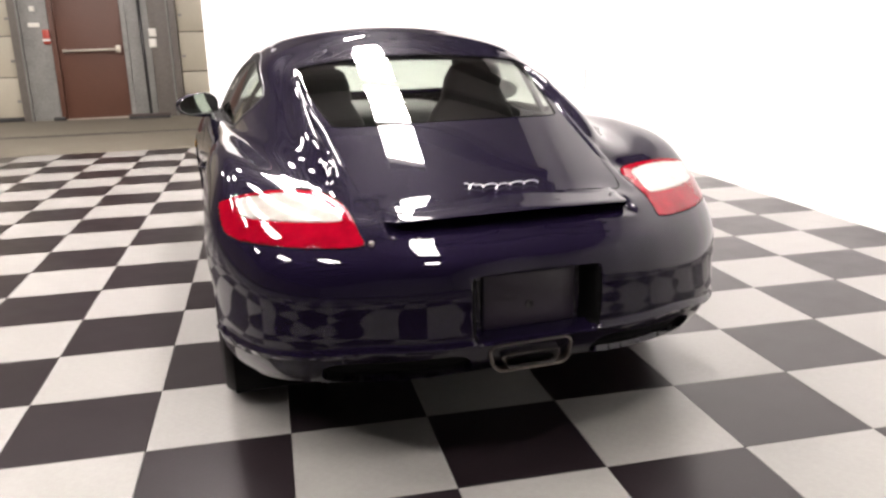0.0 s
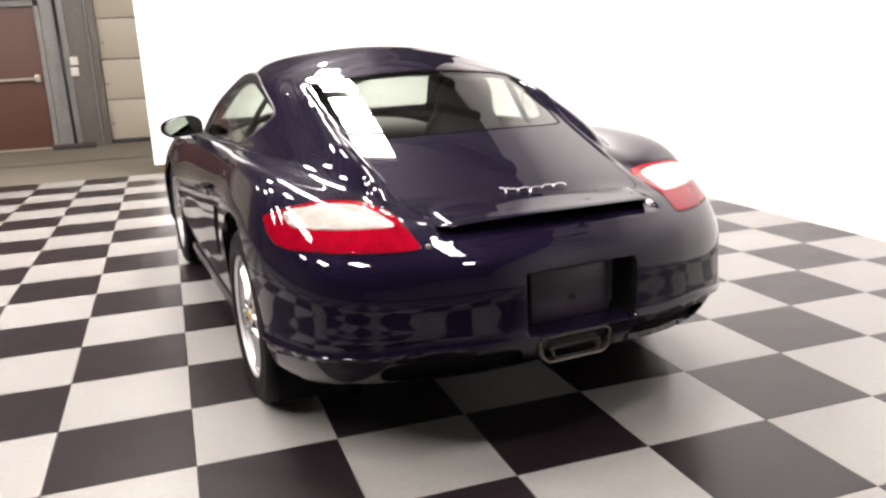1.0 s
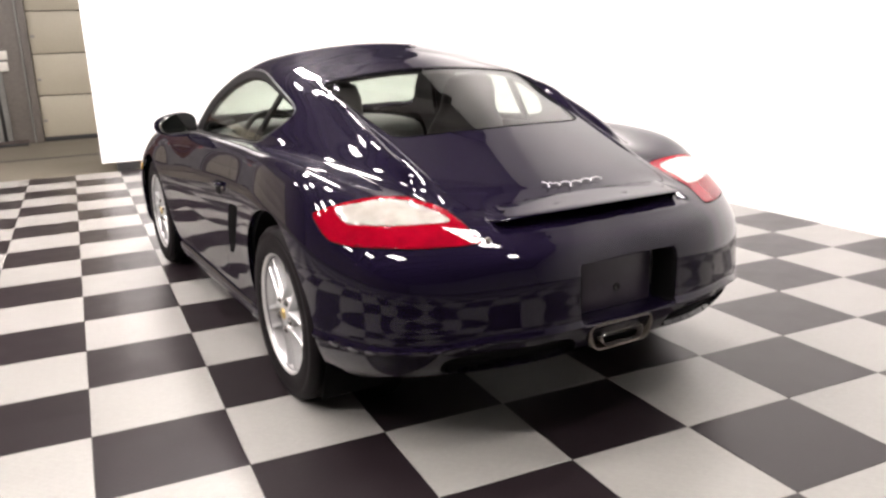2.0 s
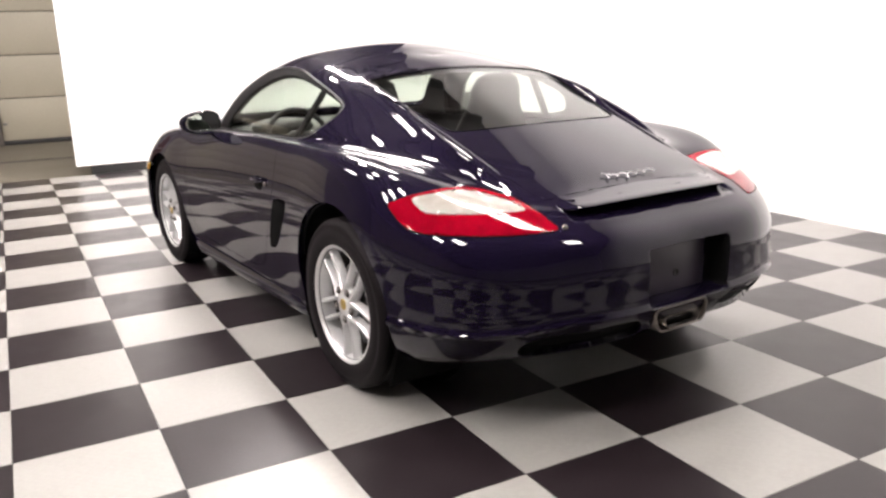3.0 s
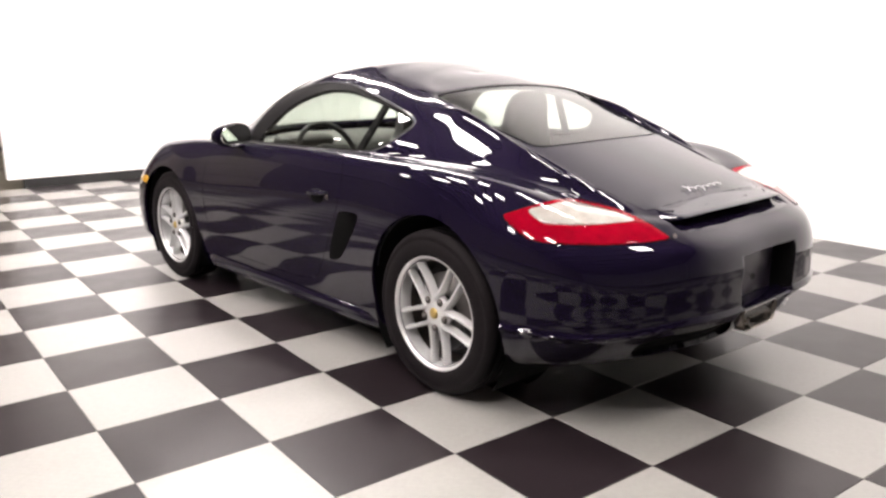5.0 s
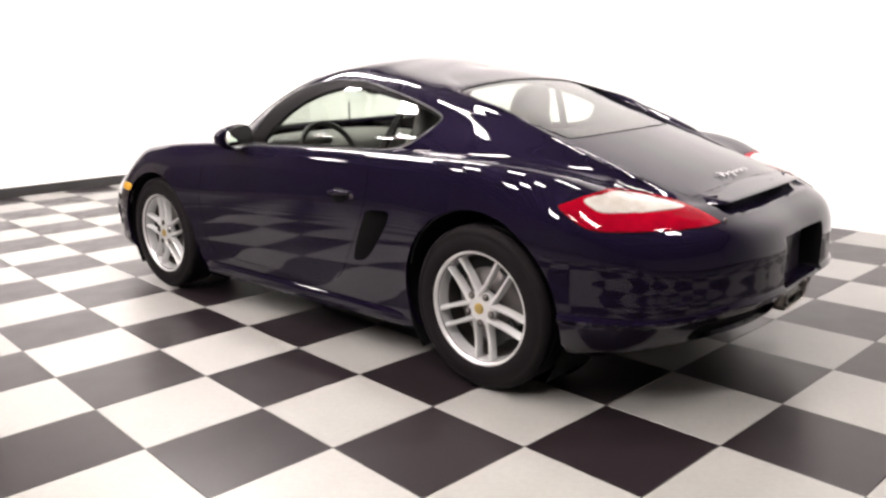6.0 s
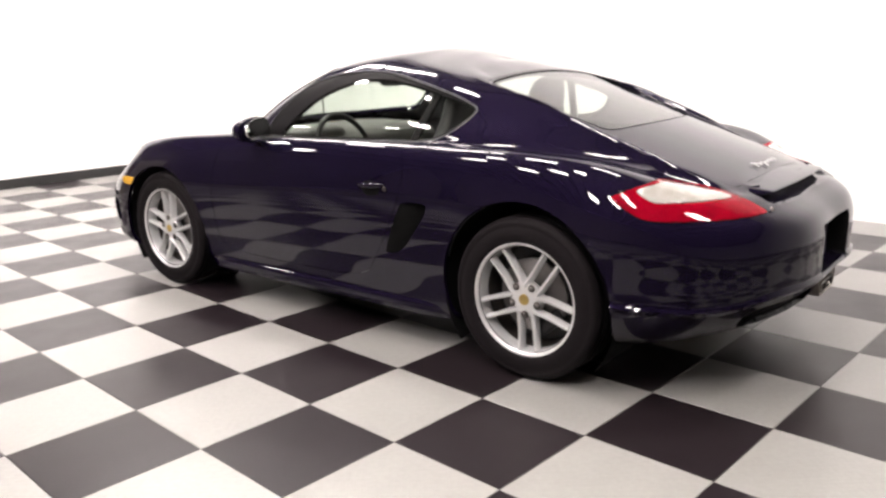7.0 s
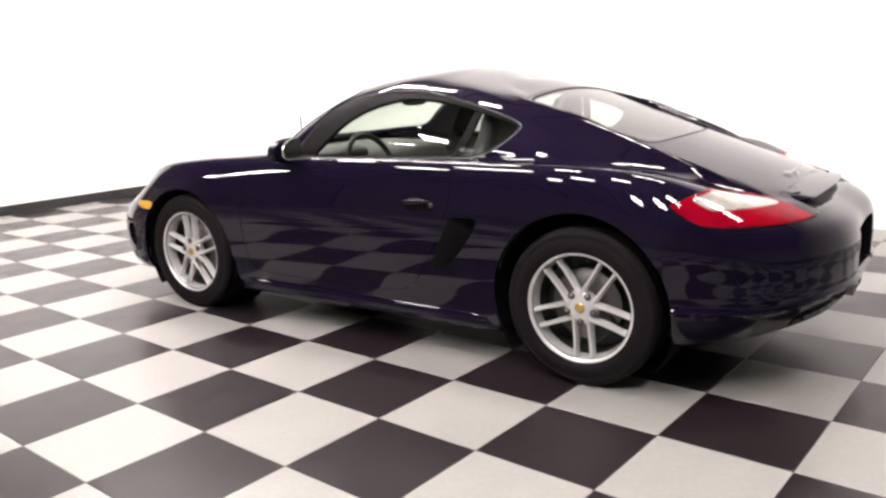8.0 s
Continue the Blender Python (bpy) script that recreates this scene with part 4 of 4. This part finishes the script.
def wheel(x, y, radius, width, side, turn):
    hub = new("wheel")
    hub.parent = CAR
    hub.matrix_basis = pose(x, y, radius, 0, 90 * side, 0) @ pose(0, 0, 0, 0, 0, turn)
    w = width / 2
    face = w - .016
    part("tyre", tyre_mesh(radius, width), RUBBER, hub, "black road tyre")
    part("rim", lathe(bmesh.new(), [(.209, face - .060), (.211, face - .040), (.214, face - .022), (.217, face - .004), (.222, face + .004), (.229, face + .007), (.235, face + .004), (.236, face - .010)], 84), ALLOY, hub, "silver alloy rim")
    part("barrel", lathe(bmesh.new(), [(.216, -w * .8), (.208, -w * .6), (.204, -.02), (.2085, face - .060)], 84), DARK_STEEL, hub, "dark wheel barrel")
    sharp(part("spokes", spoke_mesh(face, .012), ALLOY, hub, "ten slim silver spokes in five pairs"), 50)
    part("hub_disc", lathe(bmesh.new(), [(.0005, face - .004), (.034, face - .004), (.050, face - .006), (.068, face - .013), (.074, face - .040), (.02, face - .045)], 48), ALLOY, hub)
    part("centre_cap", lathe(bmesh.new(), [(.0005, face + .004), (.016, face + .003), (.0215, face), (.023, face - .006)], 32), GOLD, hub, "gold-tinted centre cap")
    for k in range(5):
        a = 2 * math.pi * k / 5
        part("wheel_bolt", lathe(bmesh.new(), [(.0005, .007), (.0065, .007), (.0085, .003), (.0095, -.004)], 14), STEEL, hub, m=pose(.060 * math.cos(a), .060 * math.sin(a), face - .004))
        # Flat dark disc, its colour standing for the shade round the sunk bolt.
        part("bolt_hole", lathe(bmesh.new(), [(.0005, .0), (.0150, .0), (.0158, -.004)], 18), DARK_STEEL, hub, m=pose(.060 * math.cos(a), .060 * math.sin(a), face - .0035))
    part("brake_disc", lathe(bmesh.new(), [(.06, face - .075), (.150, face - .075), (.152, face - .080), (.150, face - .10), (.06, face - .10)], 56), STEEL, hub)
    part("wheel_back", lathe(bmesh.new(), [(.0005, face - .13), (.2, face - .13)], 40), BLACK, hub)
    cal = bmesh.new()
    box(cal, (-.155, -.065, face - .115), (-.095, .065, face - .052), .012, 2)
    part("brake_caliper", cal, BLACK, hub)
    return hub


for side in (-1, 1):
    wheel(side * 0.766, AXLE_R, HUB_R, 0.235, side, 39 if side < 0 else 20)
    wheel(side * 0.760, AXLE_F, HUB_F, 0.205, side, 4 if side < 0 else 60)


# ---- mirrors, handles ----
def bulb(bm, centre, size, squash=2.6, steps=20):
    """A rounded box with soft corners."""
    got = bmesh.ops.create_uvsphere(bm, u_segments=steps * 2, v_segments=steps, radius=1.0)
    for v in got["verts"]:
        p = v.co
        k = sum(abs(c) ** squash for c in p) ** (-1 / squash)
        v.co = Vector([centre[i] + size[i] * p[i] * k for i in range(3)])
    return got["verts"]


for side in (-1, 1):
    wing = new("door_mirror")
    wing.parent = CAR
    wing.matrix_basis = pose(side * .862, 1.585, .925, 0, 0, -6 * side)
    shell_bm = bmesh.new()
    for v in bulb(shell_bm, (0, 0, 0), (.108, .062, .062), 2.5):
        if v.co.y < -.005:
            v.co.y = -.005 + (v.co.y + .005) * .22
        v.co.z *= 1 - .22 * side * v.co.x / .108
    part("mirror_housing", shell_bm, PAINT, wing, "dark blue mirror housing")
    face_bm = bmesh.new()
    for v in bulb(face_bm, (0, -.033, 0), (.104, .004, .058), 2.5):
        v.co.z *= 1 - .22 * side * v.co.x / .108
        v.co.y = -.037 if v.co.y < -.0335 else -.030
    part("mirror_glass", face_bm, MIRROR, wing, "silvered mirror glass", m=pose(0, -.006, 0, -4, 0, -12 * side))
    part("mirror_arm", tube(bmesh.new(), [(-side * .06, .02, -.03), (-side * .105, .03, -.045), (-side * .15, .04, -.05)], .020, 12), BLACK, wing, "black mirror foot")
    handle = new("door_handle")
    handle.parent = next(o for o in CAR.children if o.name.startswith("door") and not o.name.startswith("door_") and sum(v.co.x for v in o.data.vertices) * side > 0)
    handle.matrix_basis = pose(side * .866, .800, .706)
    # Cup of body colour, made black to stand for the shade behind the grip.
    cup = bmesh.new()
    bulb(cup, (-side * .0095, 0, -.004), (.012, .058, .036), 2.4, 14)
    part("cup", cup, VOID, handle, "cup behind the grip, coloured black for the hollow's shade")
    grip = bmesh.new()
    rows = []
    for k in range(17):
        t = k / 16 * 2 - 1
        bow = .016 * (1 - t ** 4)
        tall = .0125 * (1 - .35 * t * t)
        rows.append([grip.verts.new((side * (bow + .007 * math.cos(2 * math.pi * i / 12) - .002), .074 * t, .014 + tall * math.sin(2 * math.pi * i / 12) - .004 * t)) for i in range(12)])
    for a, b in zip(rows, rows[1:]):
        for i in range(12):
            grip.faces.new((a[i], a[(i + 1) % 12], b[(i + 1) % 12], b[i]))
    grip.faces.new(rows[0])
    grip.faces.new(rows[-1][::-1])
    bmesh.ops.recalc_face_normals(grip, faces=grip.faces)
    part("grip", grip, PAINT, handle, "dark blue door grip")
    part("lock", lathe(bmesh.new(), [(.0005, .003), (.006, .003), (.0085, .0015), (.011, -.004)], 20), DARK_STEEL, handle, "small metal door lock", m=pose(side * .003, -.086, .002, 0, 90 * side, 0))

# ---- cabin ----
def seat(x):
    s = new("seat")
    s.parent = CAR
    s.matrix_basis = pose(x, .660, 0)
    back = bmesh.new()
    loops = []
    for z, half, y, depth in ((.36, .20, .18, .07), (.50, .235, .12, .075), (.66, .24, .07, .075), (.80, .235, .03, .07), (.90, .20, .0, .062), (.98, .150, -.015, .062), (1.06, .140, -.030, .058), (1.115, .115, -.042, .048), (1.138, .07, -.048, .025)):
        ring_v = []
        for i in range(28):
            a = 2 * math.pi * i / 28
            c, q = math.cos(a), math.sin(a)
            ring_v.append(back.verts.new((half * math.copysign(abs(c) ** .6, c), y + depth * math.copysign(abs(q) ** .8, q), z)))
        loops.append(ring_v)
    for p, q in zip(loops, loops[1:]):
        for i in range(28):
            back.faces.new((p[i], p[(i + 1) % 28], q[(i + 1) % 28], q[i]))
    back.faces.new(loops[-1])
    back.faces.new(loops[0][::-1])
    part("backrest", back, LEATHER, s)
    cushion = bmesh.new()
    bulb(cushion, (0, .42, .36), (.25, .26, .085), 3.5)
    part("seat_cushion", cushion, LEATHER, s)
    return s


for x in (-.360, .360):
    seat(x)
dash = bmesh.new()
for v in bulb(dash, (0, 1.84, .72), (.66, .34, .155), 4.0):
    pass
part("dashboard", dash, DASH, CAR, "grey dashboard")
hood = bmesh.new()
bulb(hood, (-.37, 1.66, .86), (.17, .13, .05), 2.6)
part("instrument_hood", hood, DASH, CAR)
wheel_ob = new("steering_wheel")
wheel_ob.parent = CAR
wheel_ob.matrix_basis = pose(-.37, 1.43, .80, 66, 0, 0)
part("wheel_rim", tube(bmesh.new(), [(.178 * math.cos(2 * math.pi * i / 40), .178 * math.sin(2 * math.pi * i / 40), 0) for i in range(41)], .015, 10), LEATHER, wheel_ob)
pad = bmesh.new()
bulb(pad, (0, 0, -.02), (.075, .065, .03), 2.6)
for a in (0, 180, 270):
    box(pad, (-.01, -.02, -.02), (.0, .0, .0))
    tube(pad, [(0, 0, -.015), (.165 * math.cos(radians(a)), .165 * math.sin(radians(a)), -.005)], .014, 8)
part("wheel_pad", pad, LEATHER, wheel_ob)
shelf = bmesh.new()
box(shelf, (-.56, -.50, .70), (.56, .40, .76), .03)
part("rear_deck", shelf, FABRIC, CAR, "dark carpeted luggage deck")
part("console", box(bmesh.new(), (-.10, .45, .24), (.10, 1.7, .50), .04), FABRIC, CAR)
rear_view = bmesh.new()
bulb(rear_view, (0, 1.40, 1.13), (.115, .018, .030), 3.0, 12)
part("rear_view_mirror", rear_view, BLACK, CAR)
for side in (-1, 1):
    post = bmesh.new()
    for y0, z0, x0, y1, z1, x1 in ((.665, .890, .728, .605, 1.150, .560),):
        box(post, (-.008, -.021, 0), (.008, .021, math.dist((x0, y0, z0), (x1, y1, z1))), .004)
        up = Vector((side * (x1 - x0), y1 - y0, z1 - z0)).normalized()
        fore = (Vector((0, 1, 0)) - up * up.y).normalized()
        turn = Matrix((fore.cross(up), fore, up)).transposed().to_4x4()
        part("window_pillar", post, SATIN_BLACK, CAR, "black pillar between the side windows", m=Matrix.Translation((side * x0, y0, z0)) @ turn)
shape.free()
tagged(CAR, "glossy dark blue sports coupe parked on checkered tiles", "car")
